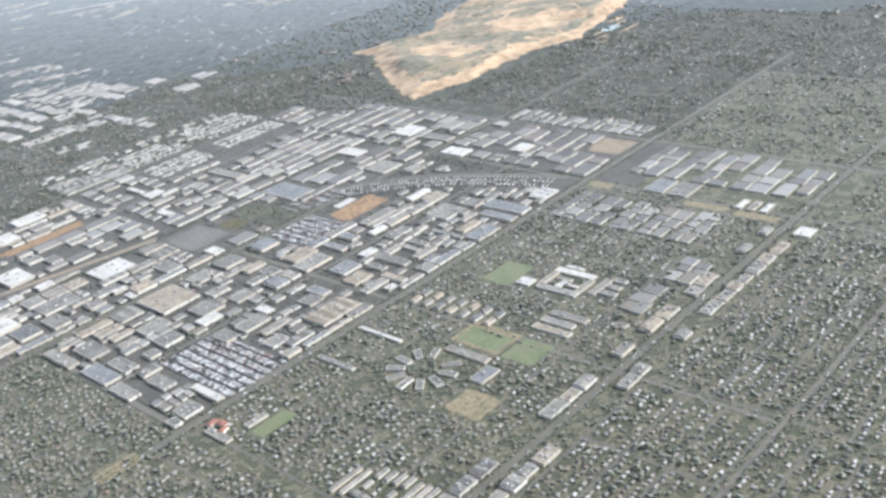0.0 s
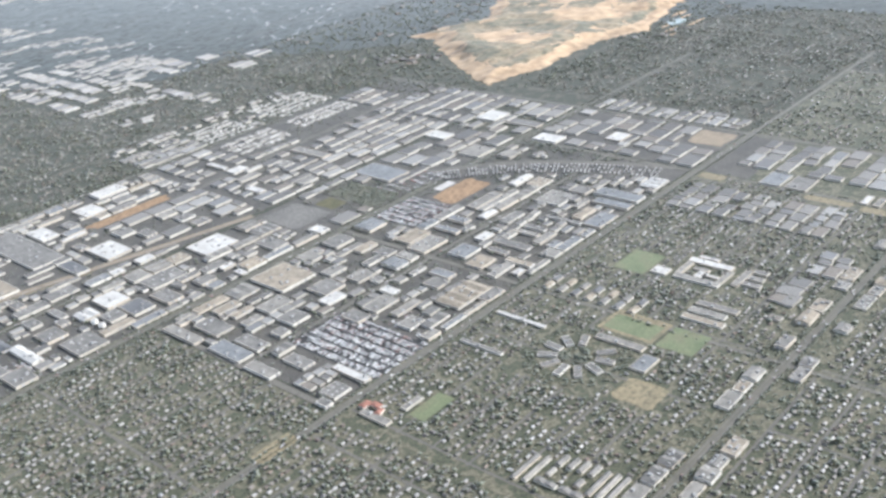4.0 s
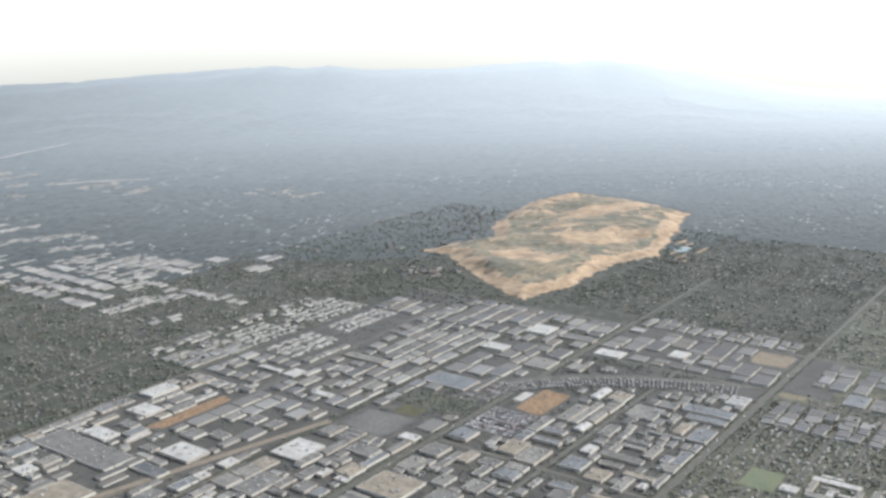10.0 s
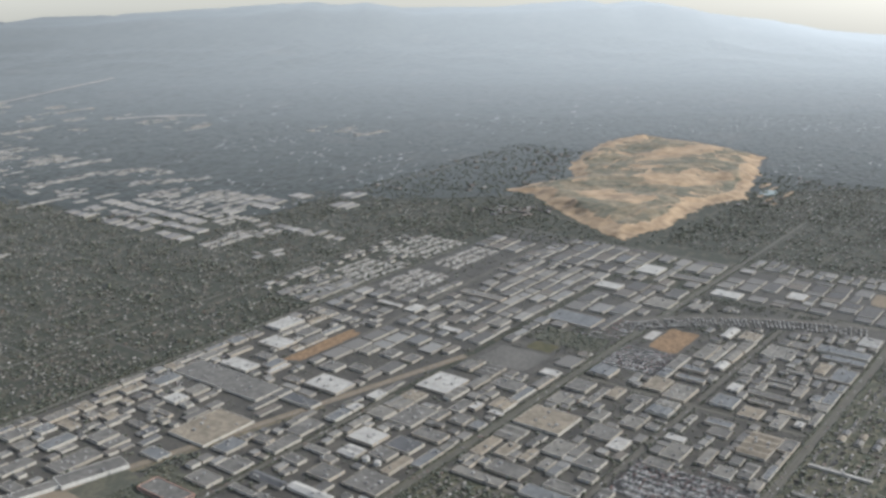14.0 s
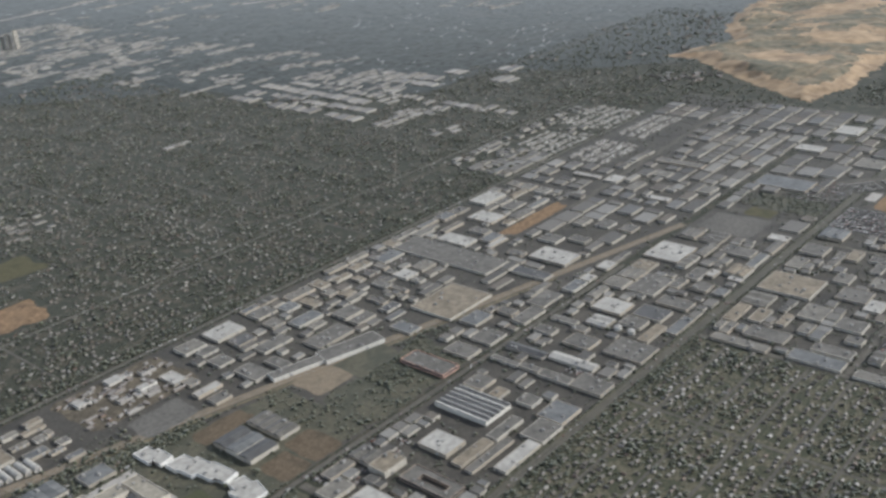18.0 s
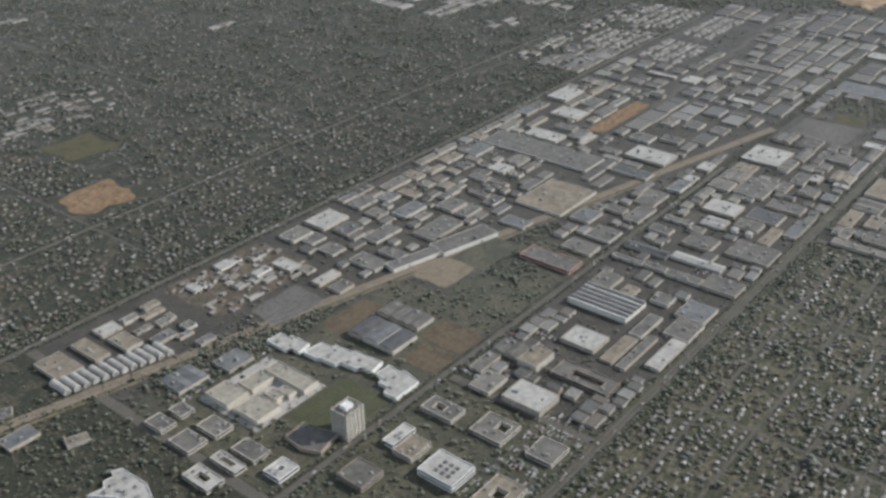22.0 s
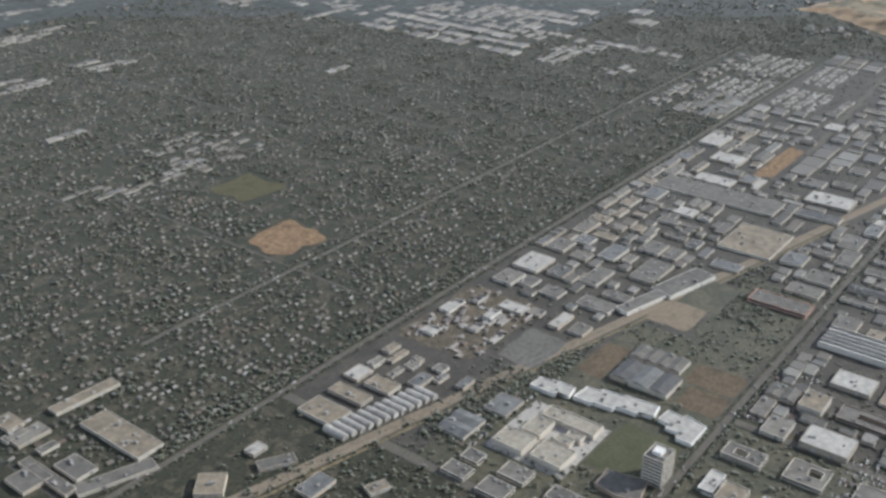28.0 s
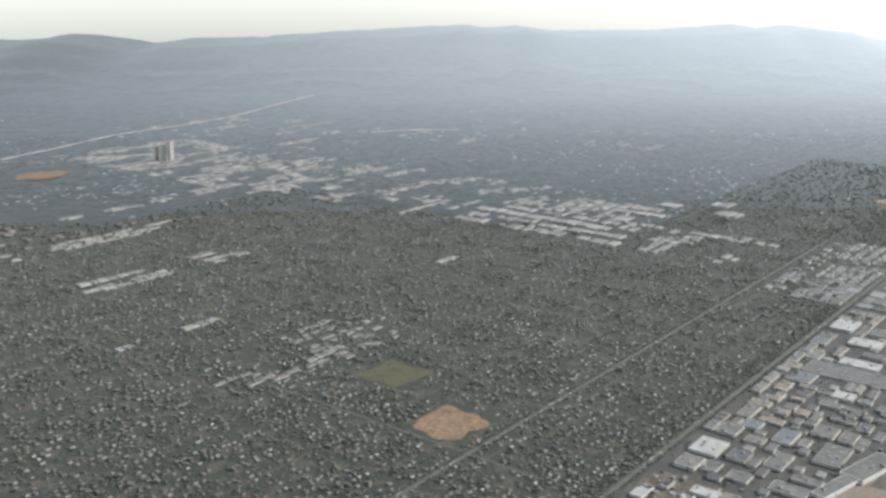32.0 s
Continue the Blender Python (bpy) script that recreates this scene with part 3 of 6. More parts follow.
hall(160, 179, 428, 445, 4.1, "grey", units=2, sky=0)
hall(96, 114, 452, 474, 5.4, "grey", units=2, sky=0)
hall(51, 62, 463, 482, 4.0, "grey", units=1, sky=0)
hall(112, 125, 426, 447, 5.1, "grey", units=2, sky=0)
hall(162, 181, 401, 417, 4.0, "grey", units=2, sky=0)
hall(261, 272, 413, 442, 4.4, "white", units=2, sky=0)
hall(306, 331, 384, 401, 5.2, "pale", units=2, sky=0)
hall(291, 299, 523, 560, 4.2, "white", units=2, sky=0)
hall(288, 311, 496, 514, 4.3, "white", units=2, sky=0)
hall(334, 351, 453, 474, 5.0, "pale", units=2, sky=0)
hall(-311, -298, 549, 571, 4.6, "white", units=2, sky=0)
hall(-305, -295, 536, 548, 4.1, "pale", units=1, sky=0)
hall(-312, -288, 515, 524, 5.5, "white", units=1, sky=0)
hall(-310, -294, 495, 508, 4.2, "grey", units=1, sky=0)
hall(-340, -329, 559, 566, 4.1, "white", units=1, sky=0)
hall(-467, -442, 490, 511, 4.5, "blue", "ridge", units=3, sky=0)
hall(-431, -409, 482, 500, 4.9, "blue", units=2, sky=0)
hall(107, 150, 189, 238, 5.1, "tan", units=6, sky=0)
hall(113, 136, 130, 145, 4.2, "white", units=2, sky=0)
hall(124, 150, 146, 173, 4.5, "grey", units=3, sky=0)
hall(45, 71, 206, 218, 4.0, "tan", units=2, sky=0)
hall(49, 72, 187, 195, 4.7, "tan", units=1, sky=0)
hall(72, 100, 165, 186, 5.1, "pale", units=3, sky=0)
hall(45, 64, 165, 175, 5.1, "pale", units=1, sky=0)
hall(49, 61, 123, 137, 5.4, "grey", units=1, sky=0)
hall(69, 90, 130, 153, 5.1, "grey", units=2, sky=0)
hall(11, 33, 220, 228, 5.3, "pale", units=1, sky=0)
hall(-2, 9, 181, 229, 5.1, "pale", units=3, sky=0)
hall(18, 38, 175, 210, 4.7, "grey", units=3, sky=0)
hall(1, 18, 122, 165, 4.3, "blue", units=3, sky=0)
hall(22, 36, 122, 154, 5.0, "grey", units=2, sky=0)
hall(-1, 11, 79, 112, 4.5, "pale", units=2, sky=0)
hall(25, 38, 66, 93, 4.2, "grey", units=2, sky=0)
hall(39, 47, 8, 47, 4.7, "white", units=2, sky=0)
hall(-3, 5, 8, 20, 5.3, "grey", units=1, sky=0)
hall(126, 156, 81, 100, 4.2, "pale", units=3, sky=0)
hall(159, 169, 92, 110, 4.9, "white", units=1, sky=0)
hall(104, 120, 82, 105, 4.6, "grey", units=2, sky=0)
hall(132, 164, 60, 69, 4.8, "pale", units=2, sky=0)
hall(121, 140, 34, 50, 4.2, "pale", units=2, sky=0)
hall(116, 132, 8, 18, 5.4, "pale", units=1, sky=0)
hall(138, 166, 8, 14, 4.4, "blue", units=1, sky=0)
hall(167, 194, 8, 12, 4.9, "pale", units=1, sky=0)
hall(171, 218, 22, 49, 4.6, "tan", "ridge", units=6, sky=0)
hall(196, 221, 8, 21, 4.0, "grey", units=2, sky=0)
hall(164, 190, 221, 236, 4.8, "pale", units=2, sky=0)
hall(188, 224, 197, 205, 4.2, "grey", units=2, sky=0)
hall(191, 213, 156, 166, 4.1, "grey", units=1, sky=0)
hall(160, 183, 138, 157, 4.1, "pale", units=2, sky=0)
hall(169, 180, 122, 133, 4.2, "grey", units=1, sky=0)
hall(199, 218, 103, 109, 4.1, "grey", units=1, sky=0)
hall(240, 276, 126, 150, 5.0, "pale", units=4, sky=6)
hall(155, 176, 172, 187, 4.8, "pale", units=2, sky=0)
hall(316, 327, 137, 162, 5.5, "blue", units=2, sky=0)
hall(292, 300, 128, 159, 5.4, "blue", units=1, sky=0)
hall(301, 316, 122, 130, 5.5, "grey", units=1, sky=0)
hall(353, 400, 152, 166, 4.3, "pale", units=3, sky=0)
hall(353, 416, 141, 149, 4.7, "pale", units=3, sky=0)
hall(403, 436, 77, 109, 4.4, "pale", units=5, sky=6)
hall(443, 460, 70, 91, 4.9, "grey", units=2, sky=0)
hall(408, 431, 56, 63, 4.9, "pale", units=1, sky=0)
hall(429, 442, 8, 52, 5.2, "blue", units=3, sky=0)
hall(450, 468, 9, 64, 5.1, "blue", units=5, sky=0)
hall(377, 412, 8, 29, 4.4, "blue", units=4, sky=0)
hall(352, 370, 8, 15, 4.6, "blue", units=1, sky=0)
hall(315, 348, 8, 19, 4.8, "blue", units=2, sky=0)
hall(340, 369, 97, 110, 4.0, "grey", units=2, sky=0)
hall(342, 349, 53, 79, 4.1, "grey", units=1, sky=0)
hall(373, 378, 30, 72, 4.6, "grey", units=1, sky=0)
hall(328, 335, 52, 76, 4.2, "pale", units=1, sky=0)
hall(309, 327, 74, 81, 5.1, "pale", units=1, sky=0)
hall(293, 312, 93, 105, 4.4, "white", units=1, sky=0)
hall(297, 308, 41, 86, 4.1, "grey", units=2, sky=0)
hall(298, 313, 8, 25, 4.3, "pale", units=2, sky=0)
hall(243, 267, 55, 75, 4.3, "tan", units=2, sky=0)
hall(279, 287, 54, 77, 4.3, "grey", units=1, sky=0)
hall(253, 278, 83, 106, 4.8, "blue", units=3, sky=0)
hall(236, 267, 32, 42, 4.7, "pale", units=2, sky=0)
hall(251, 263, 16, 24, 4.5, "white", units=1, sky=0)
hall(269, 277, 16, 46, 5.0, "tan", units=1, sky=0)
hall(261, 292, 8, 14, 4.3, "grey", units=1, sky=0)
hall(210, 222, 68, 93, 5.4, "blue", units=2, sky=0)
hall(314, 329, 20, 29, 5.4, "blue", units=1, sky=0)
hall(-607, -587, 634, 693, 5.1, "tan", units=5, sky=6)
hall(-642, -627, 646, 669, 4.7, "grey", units=2, sky=0)
hall(-654, -646, 639, 688, 4.8, "grey", units=2, sky=0)
hall(-647, -632, 711, 719, 4.9, "grey", units=1, sky=0)
hall(-640, -627, 685, 692, 4.1, "grey", units=1, sky=0)
hall(-568, -547, 525, 539, 4.6, "blue", units=2, sky=0)
hall(-561, -549, 581, 590, 4.8, "white", units=1, sky=0)


def turned_hall(cx, cy, w, d, deg, h, roof, units=2):
    ob = hall(cx - w / 2, cx + w / 2, cy - d / 2, cy + d / 2, h, roof, units=units)
    ob.rotation_euler = (0, 0, radians(deg))
    return ob


if free(40, 52, 5, 43, 0.3):
    hall(40, 52, 5, 43, 4.5, "white", units=1, doors=1)
LOTS = [(48, 113, 3, 112), (283, 348, 180, 241)]
for k in range(22):
    u = k / 21
    x, y = (1 - u) ** 2 * 398 + 2 * u * (1 - u) * 500 + u * u * 540, (1 - u) ** 2 * 262 + 2 * u * (1 - u) * 190 + u * u * 20
    LOTS.append((x - 13, x + 22, y - 13, y + 20))
TAKEN += LOTS
# two long sheds that follow the railway, with blank white walls to it
CREAM0 = mat("white_blank_wall", [(0.598, 0.581, 0.528), (0.669, 0.651, 0.607)], 0.75, 0.4)
for q in (turned_hall(-234, 484, 50, 12, -14, 6.5, "grey"), turned_hall(-184, 472, 58, 20, -14, 7.0, "grey")):
    for c in q.children:
        if c.name.startswith("wall"):
            c.data.materials[0] = CREAM0
# works and sheds at the western end
turned_hall(-596, 580, 17, 19, -50, 7.0, "tan")
turned_hall(-625, 631, 48, 11, -18, 4.5, "grey")
turned_hall(-586, 718, 48, 10, -3, 5.0, "tan")
turned_hall(-556, 566, 24, 9, -30, 4.5, "grey")
hall(-645, -622, 702, 716, 5.0, "pale")
hall(-668, -648, 660, 680, 5.0, "grey")
hall(-640, -628, 722, 740, 5.0, "tan")
turned_hall(-536, 502, 14, 9, -20, 4.0, "tan")

# ---- office park ----
def slab(name, x0, x1, y0, y1, h, wall, roof, label, category="office", band=0, hole=None, units=3):
    """An office block: walls, a roof behind a parapet, ribbon windows by storey, plant on the roof, maybe a courtyard."""
    TAKEN.append((x0, x1, y0, y1))
    h *= 0.72
    rnd = random.Random(int(x0 * 3 + y0))
    top = new(name)
    cx, cy = (x0 + x1) / 2, (y0 + y1) / 2
    X, Y = (x1 - x0) / 2, (y1 - y0) / 2
    top.location = (cx, cy, 0.05)
    tagged(top, label, category, "offices of the business park")
    p = 0.4
    bm = bmesh.new()
    add_box(bm, -X, X, -Y, -Y + p, 0, h)
    add_box(bm, -X, X, Y - p, Y, 0, h)
    add_box(bm, -X, -X + p, -Y + p, Y - p, 0, h)
    add_box(bm, X - p, X, -Y + p, Y - p, 0, h)
    part("wall", bm, wall, top)
    if hole:
        a, b, c, d = hole
        bm = bmesh.new()
        add_box(bm, -X + p, X - p, -Y + p, c, h - 1.0, h - 0.5)
        add_box(bm, -X + p, X - p, d, Y - p, h - 1.0, h - 0.5)
        add_box(bm, -X + p, a, c, d, h - 1.0, h - 0.5)
        add_box(bm, b, X - p, c, d, h - 1.0, h - 0.5)
        part("roof", bm, roof, top)
        bm = bmesh.new()
        add_box(bm, a - p, b + p, c - p, c, 0, h - 0.1)
        add_box(bm, a - p, b + p, d, d + p, 0, h - 0.1)
        add_box(bm, a - p, a, c, d, 0, h - 0.1)
        add_box(bm, b, b + p, c, d, 0, h - 0.1)
        part("courtyard_wall", bm, wall, top)
    else:
        part("roof", box(-X + p, X - p, -Y + p, Y - p, h - 1.0, h - 0.5), roof, top)
    for k in range(band):
        z = h * (k + 0.45) / (band + 0.15)
        t = 0.42 * h / band
        bm = bmesh.new()
        add_box(bm, -X * 0.94, X * 0.94, -Y - 0.04, -Y + 0.02, z, z + t)
        add_box(bm, -X - 0.04, -X + 0.02, -Y * 0.94, Y * 0.94, z, z + t)
        add_box(bm, -X * 0.94, X * 0.94, Y - 0.02, Y + 0.04, z, z + t)
        part("window_band", bm, GLASS, top)
    for k in range(units):
        x, y = rnd.uniform(-.8, .8) * X, rnd.uniform(-.8, .8) * Y
        if hole and a - 2 < x < b + 2 and c - 2 < y < d + 2:
            x = a - 3 if a - 3 > -X + 1.5 else b + 2.5
        shared("rooftop_unit", UNIT_ME, top, pose(x, y, h - 0.5, 0, 0, rnd.choice((0, 90))))
    return top


CREAM = mat("cream_office_wall", [(0.527, 0.484, 0.408), (0.578, 0.535, 0.468)], 0.7, 0.4, 0.2, 1.0)
WHITEWALL = mat("white_office_wall", [(0.7, 0.7, 0.68), (0.78, 0.77, 0.74)], 0.7, 0.4, 0.2, 1.0)
BROWNWALL = mat("brown_office_wall", [(0.3, 0.25, 0.2), (0.36, 0.3, 0.25)], 0.7, 0.4, 0.2, 1.0)
tower = slab("office_tower", -433, -417, 370, 383, 27.0, CREAM, PALEROOF, "tall cream office tower with dark ribbon windows", "tower", band=8, units=3)
part("penthouse", box(-3.5, 3.0, -2.5, 3.0, 18.9, 21.4), WHITEWALL, tower)
for k in range(5):
    part("fin", box(-7.7 + 3.6 * k, -6.9 + 3.6 * k, -6.8, -6.45, 0, 19.7), CREAM, tower)
nine = slab("office_block", -429, -407, 291, 317, 7.5, WHITEWALL, WHITEROOF, "square white office with nine dark roof lights", band=2, units=0)
for i in range(3):
    for j in range(3):
        part("roof_light", box(-6.6 + 4.4 * i, -4.0 + 4.4 * i, -7.0 + 4.6 * j, -4.6 + 4.6 * j, 4.88, 5.25), DARKROOF, nine)
slab("office_block", -421, -400, 343, 352, 5.0, WHITEWALL, WHITEROOF, "white roofed wing of an office beside the avenue", band=1)
slab("office_block", -424, -405, 326, 341, 5.5, CREAM, TANROOF, "tan roofed office beside a white wing", band=2)
slab("office_block", -461, -442, 332, 352, 6.0, BROWNWALL, GREYROOF, "brown stepped office with grey roof", band=2)
slab("office_block", -430, -402, 257, 278, 5.5, CREAM, TANROOF, "tan office with a sunken courtyard", band=2, hole=(-4, 5, -4, 4))
slab("office_block", -517, -504, 401, 424, 4.5, CREAM, WHITEROOF, "pale office with a dark courtyard slot", band=1, hole=(-2, 2, -5, 5))
slab("office_block", -497, -488, 400, 423, 4.5, CREAM, WHITEROOF, "narrow pale office with a roof slot", band=1, hole=(-1.5, 1.5, -6, 6))
slab("office_block", -485, -469, 375, 389, 4.5, WHITEWALL, WHITEROOF, "small white office with a roof opening", band=1, hole=(-2, 2, -2, 2))
for x0, x1, y0, y1, r in ((-500, -488, 466, 483, GREYROOF), (-502, -487, 437, 456, GREYROOF), (-482, -468, 435, 454, PALEROOF), (-483, -470, 399, 420, GREYROOF), (-483, -472, 468, 481, GREYROOF)):
    slab("office_block", x0, x1, y0, y1, 4.0, CREAM, r, "low office block with a grey roof among lawns", band=1)
slab("office_block", -379, -357, 293, 317, 4.0, CREAM, PALEROOF, "pale office with a recessed entrance court", band=1, hole=(-1, 7, -8, 0))
slab("office_block", -381, -366, 330, 355, 5.0, CREAM, GREYROOF, "stepped office with roof terraces", band=2, hole=(-3, 3, -2, 6))
slab("office_block", -297, -279, 267, 311, 4.0, BROWNWALL, GREYROOF, "long grey office with plant decks on its roof", band=1, hole=(-3, 3, -14, 10))
slab("office_block", -376, -356, 258, 277, 4.0, CREAM, GREYROOF, "grey roofed office beside a car park", band=1)


def stepped(name, outline, h, wall, roof, label, units=3):
    """An office of stepped outline: parapet walls round a roof set a little lower, with plant on it."""
    xs, ys = [q[0] for q in outline], [q[1] for q in outline]
    cx, cy = sum(xs) / len(xs), sum(ys) / len(ys)
    TAKEN.append((min(xs), max(xs), min(ys), max(ys)))
    top = new(name)
    top.location = (cx, cy, 0.05)
    tagged(top, label, "office", "offices of the business park")
    ring = [(x - cx, y - cy) for x, y in outline]
    if sum(a[0] * b[1] - b[0] * a[1] for a, b in zip(ring, ring[1:] + ring[:1])) < 0:
        ring.reverse()
    bm = bmesh.new()
    low, high, rim = ([bm.verts.new((x * k, y * k, z)) for x, y in ring] for k, z in ((1, 0), (1, h), (0.965, h)))
    sill = [bm.verts.new((x * 0.965, y * 0.965, h - 0.5)) for x, y in ring]
    for k in range(len(ring)):
        j = (k + 1) % len(ring)
        for a, b in ((low, high), (high, rim), (rim, sill)):
            bm.faces.new((a[k], a[j], b[j], b[k]))
    part("wall", bm, wall, top)
    bm = bmesh.new()
    f = bm.faces.new([bm.verts.new((x * 0.965, y * 0.965, h - 0.45)) for x, y in ring])
    bmesh.ops.triangulate(bm, faces=[f])
    part("roof", bm, roof, top)
    rnd = random.Random(int(cx))
    for k in range(units):
        q = ring[(k * 3 + 1) % len(ring)]
        shared("rooftop_unit", UNIT_ME, top, pose(q[0] * rnd.uniform(.2, .7), q[1] * rnd.uniform(.2, .7), h - 0.45, 0, 0, 90 * (k % 2)) @ Matrix.Scale(rnd.uniform(.8, 1.3), 4))
    return top


stepped("stepped_office", [(-390, 490), (-377, 489), (-377, 480), (-374, 480), (-374, 463), (-386, 461), (-386, 470), (-390, 470)], 3.0, WHITEWALL, WHITEROOF, "white roofed office with a stepped outline among trees")
stepped("stepped_office", [(-384, 459), (-368, 457), (-367, 447), (-364, 447), (-363, 432), (-361, 432), (-359, 407), (-372, 405), (-373, 415), (-376, 416), (-377, 430), (-381, 431), (-382, 445), (-384, 446)], 3.2, WHITEWALL, WHITEROOF, "long white roofed office stepping along a lawn", 5)
stepped("stepped_office", [(-372, 402), (-359, 401), (-360, 390), (-357, 389), (-361, 373), (-384, 373), (-384, 384), (-378, 385), (-378, 394), (-373, 394)], 3.0, WHITEWALL, WHITEROOF, "white roofed office with a bent stepped outline")
stepped("stepped_office", [(-455, 402), (-438, 403), (-436, 390), (-432, 378), (-452, 374), (-457, 386)], 3.0, BROWNWALL, GREYROOF, "grey roofed many-sided office beside the tower")
stepped("stepped_office", [(-562, 453), (-552, 451), (-549, 456), (-543, 455), (-541, 460), (-535, 457), (-534, 434), (-540, 420), (-545, 428), (-550, 432), (-553, 440)], 2.6, WHITEWALL, WHITEROOF, "white roofed office with angled corners", 9)
SALMON = mat("salmon_stucco_wall", [(0.5, 0.31, 0.24), (0.56, 0.36, 0.28)], 0.8, 0.3, 0.2, 1.0)
slab("office_block", -177, -157, 373, 420, 5.0, SALMON, GREYROOF, "grey roofed works with a salmon end wall", "building", band=1, units=6)
# the big exhibition-like complex round a yard
CREAMROOF = mat("cream_gravel_roof", [(0.3, 0.275, 0.225), (0.37, 0.342, 0.285)], 0.75, 0.3, 0.06, 0.3, dirt=0.35)
for x0, x1, y0, y1, h in ((-458, -440, 452, 474, 6.5), (-437, -418, 452, 466, 6.0), (-416, -403, 425, 464, 6.0), (-457, -437, 425, 447, 6.0), (-434, -427, 432, 444, 5.5), (-426, -419, 429, 440, 5.5)):
    slab("complex_block", x0, x1, y0, y1, h, CREAM, CREAMROOF, "cream roofed block of a campus round a yard", "building", band=0, units=2)
sheet("pavement", CONCRETE, rect(-462, -400, 421, 478), 0.08, "pale paved yard of the campus", "yard")
# hangar with three long roof bays and pale ends
for k, y in enumerate((409, 423.5, 438)):
    hall(-346, -320, y, y + 14, 7.0 + 0.5 * (k == 1), ("dark", "blue", "dark")[k], "cross", units=0, doors=1, name="hangar")
hall(-313, -294, 415, 454, 5.5, "grey", "cross", units=2, name="hangar")
# a row of vaulted sheds beside the railway
VAULT_V, VAULT_F = [], []
for k in range(9):
    a = math.pi * k / 8
    VAULT_V += [(-0.5 * math.cos(a), -0.5, 0.45 + 0.55 * math.sin(a)), (-0.5 * math.cos(a), 0.5, 0.45 + 0.55 * math.sin(a))]
for k in range(12):
    top = new("vaulted_shed")
    x = -512 + 6.4 * k
    y = 558 - 1.55 * k
    top.matrix_world = pose(x, y, 0.05, 0, 0, 0)
    tagged(top, "white vaulted shed in a row beside the railway", "shed", "row of vaulted sheds")
    bm = bmesh.new()
    vs = [bm.verts.new((q[0] * 5.4, q[1] * 18.0, q[2] * 4.2)) for q in VAULT_V]
    for j in range(8):
        bm.faces.new((vs[2 * j], vs[2 * j + 1], vs[2 * j + 3], vs[2 * j + 2]))
    bm.faces.new([vs[2 * j] for j in range(9)])
    bm.faces.new([vs[2 * j + 1] for j in range(8, -1, -1)])
    bmesh.ops.recalc_face_normals(bm, faces=bm.faces)
    part("roof", bm, WHITEROOF, top)
    part("wall", box(-2.7, 2.7, -9, 9, 0, 1.9), WALLPAINT, top)
    part("door", box(-1.3, 1.3, -9.08, -8.98, 0, 2.6), DOOR, top)
    TAKEN.append((x - 3, x + 3, y - 9, y + 9))
# the striped roof: dark troughs between white ridges
TAKEN.append((-216, -178, 295, 359))
striped = tagged(new("ribbed_warehouse"), "dark warehouse with long white roof ribs", "warehouse")
striped.location = (-196.5, 327, 0.05)
part("wall", box(-15.2, 15.2, -25, 25, 0, 3.4), CREAM0, striped)
part("roof", box(-15.0, 15.0, -24.8, 24.8, 3.4, 3.8), DARKROOF, striped)
for k in range(6):
    x, w = -14.6 + 5.84 * k, 0.6 if k in (0, 4) else 0.28
    part("roof_rib", box(x - w, x + w, -24.6, 24.6, 3.8, 4.6), CREAM0, striped)

# ---- fields, rail, bare land ----
RAIL_A, RAIL_B = (-700.0, 586.0), (215.0, 368.0)
rdx, rdy = RAIL_B[0] - RAIL_A[0], RAIL_B[1] - RAIL_A[1]
rl = math.hypot(rdx, rdy)
rnx, rny = -rdy / rl, rdx / rl


def along_rail(name, off, half, z, material, label, category, x_end=1.0):
    ax, ay = RAIL_A[0] + rnx * off, RAIL_A[1] + rny * off
    bx, by = ax + rdx * x_end, ay + rdy * x_end
    return sheet(name, material, [(ax - rnx * half, ay - rny * half), (bx - rnx * half, by - rny * half), (bx + rnx * half, by + rny * half), (ax + rnx * half, ay + rny * half)], z, label, category)


BALLAST = mat("railway_ballast", [(0.17, 0.145, 0.11), (0.25, 0.205, 0.15), (0.2, 0.17, 0.13)], 0.9, 0.3, 0.08, 0.6)
along_rail("ground", 0, 4.6, 0.16, BALLAST, "tan ballast bed of the railway", "railway")
for off in (-2.6, -1.6, 2.0, 3.0):
    along_rail("rail", off, 0.09, 0.3, STEEL, "worn steel rail on the ballast", "rail")
along_rail("road", -7.6, 1.3, 0.15, DRYGRASS, "dirt service track beside the railway", "track", 0.8)
GREYLOT = mat("bleached_lot_paving", [(0.12, 0.115, 0.105), (0.16, 0.152, 0.138)], 0.8, 0.3, 0.03, 0.3)
TAKEN += [(RAIL_A[0] + 15 * k, RAIL_A[0] + 15 * k + 15, RAIL_A[1] + rdy / rdx * (15 * k + 7.5) - 7, RAIL_A[1] + rdy / rdx * (15 * k + 7.5) + 7) for k in range(25, 61)]
SITE = mat("trodden_site_ground", [(0.12, 0.105, 0.08), (0.17, 0.145, 0.108), (0.1, 0.088, 0.068), (0.2, 0.168, 0.12)], 0.9, 0.3, 0.06, 0.5, dirt=0.5)
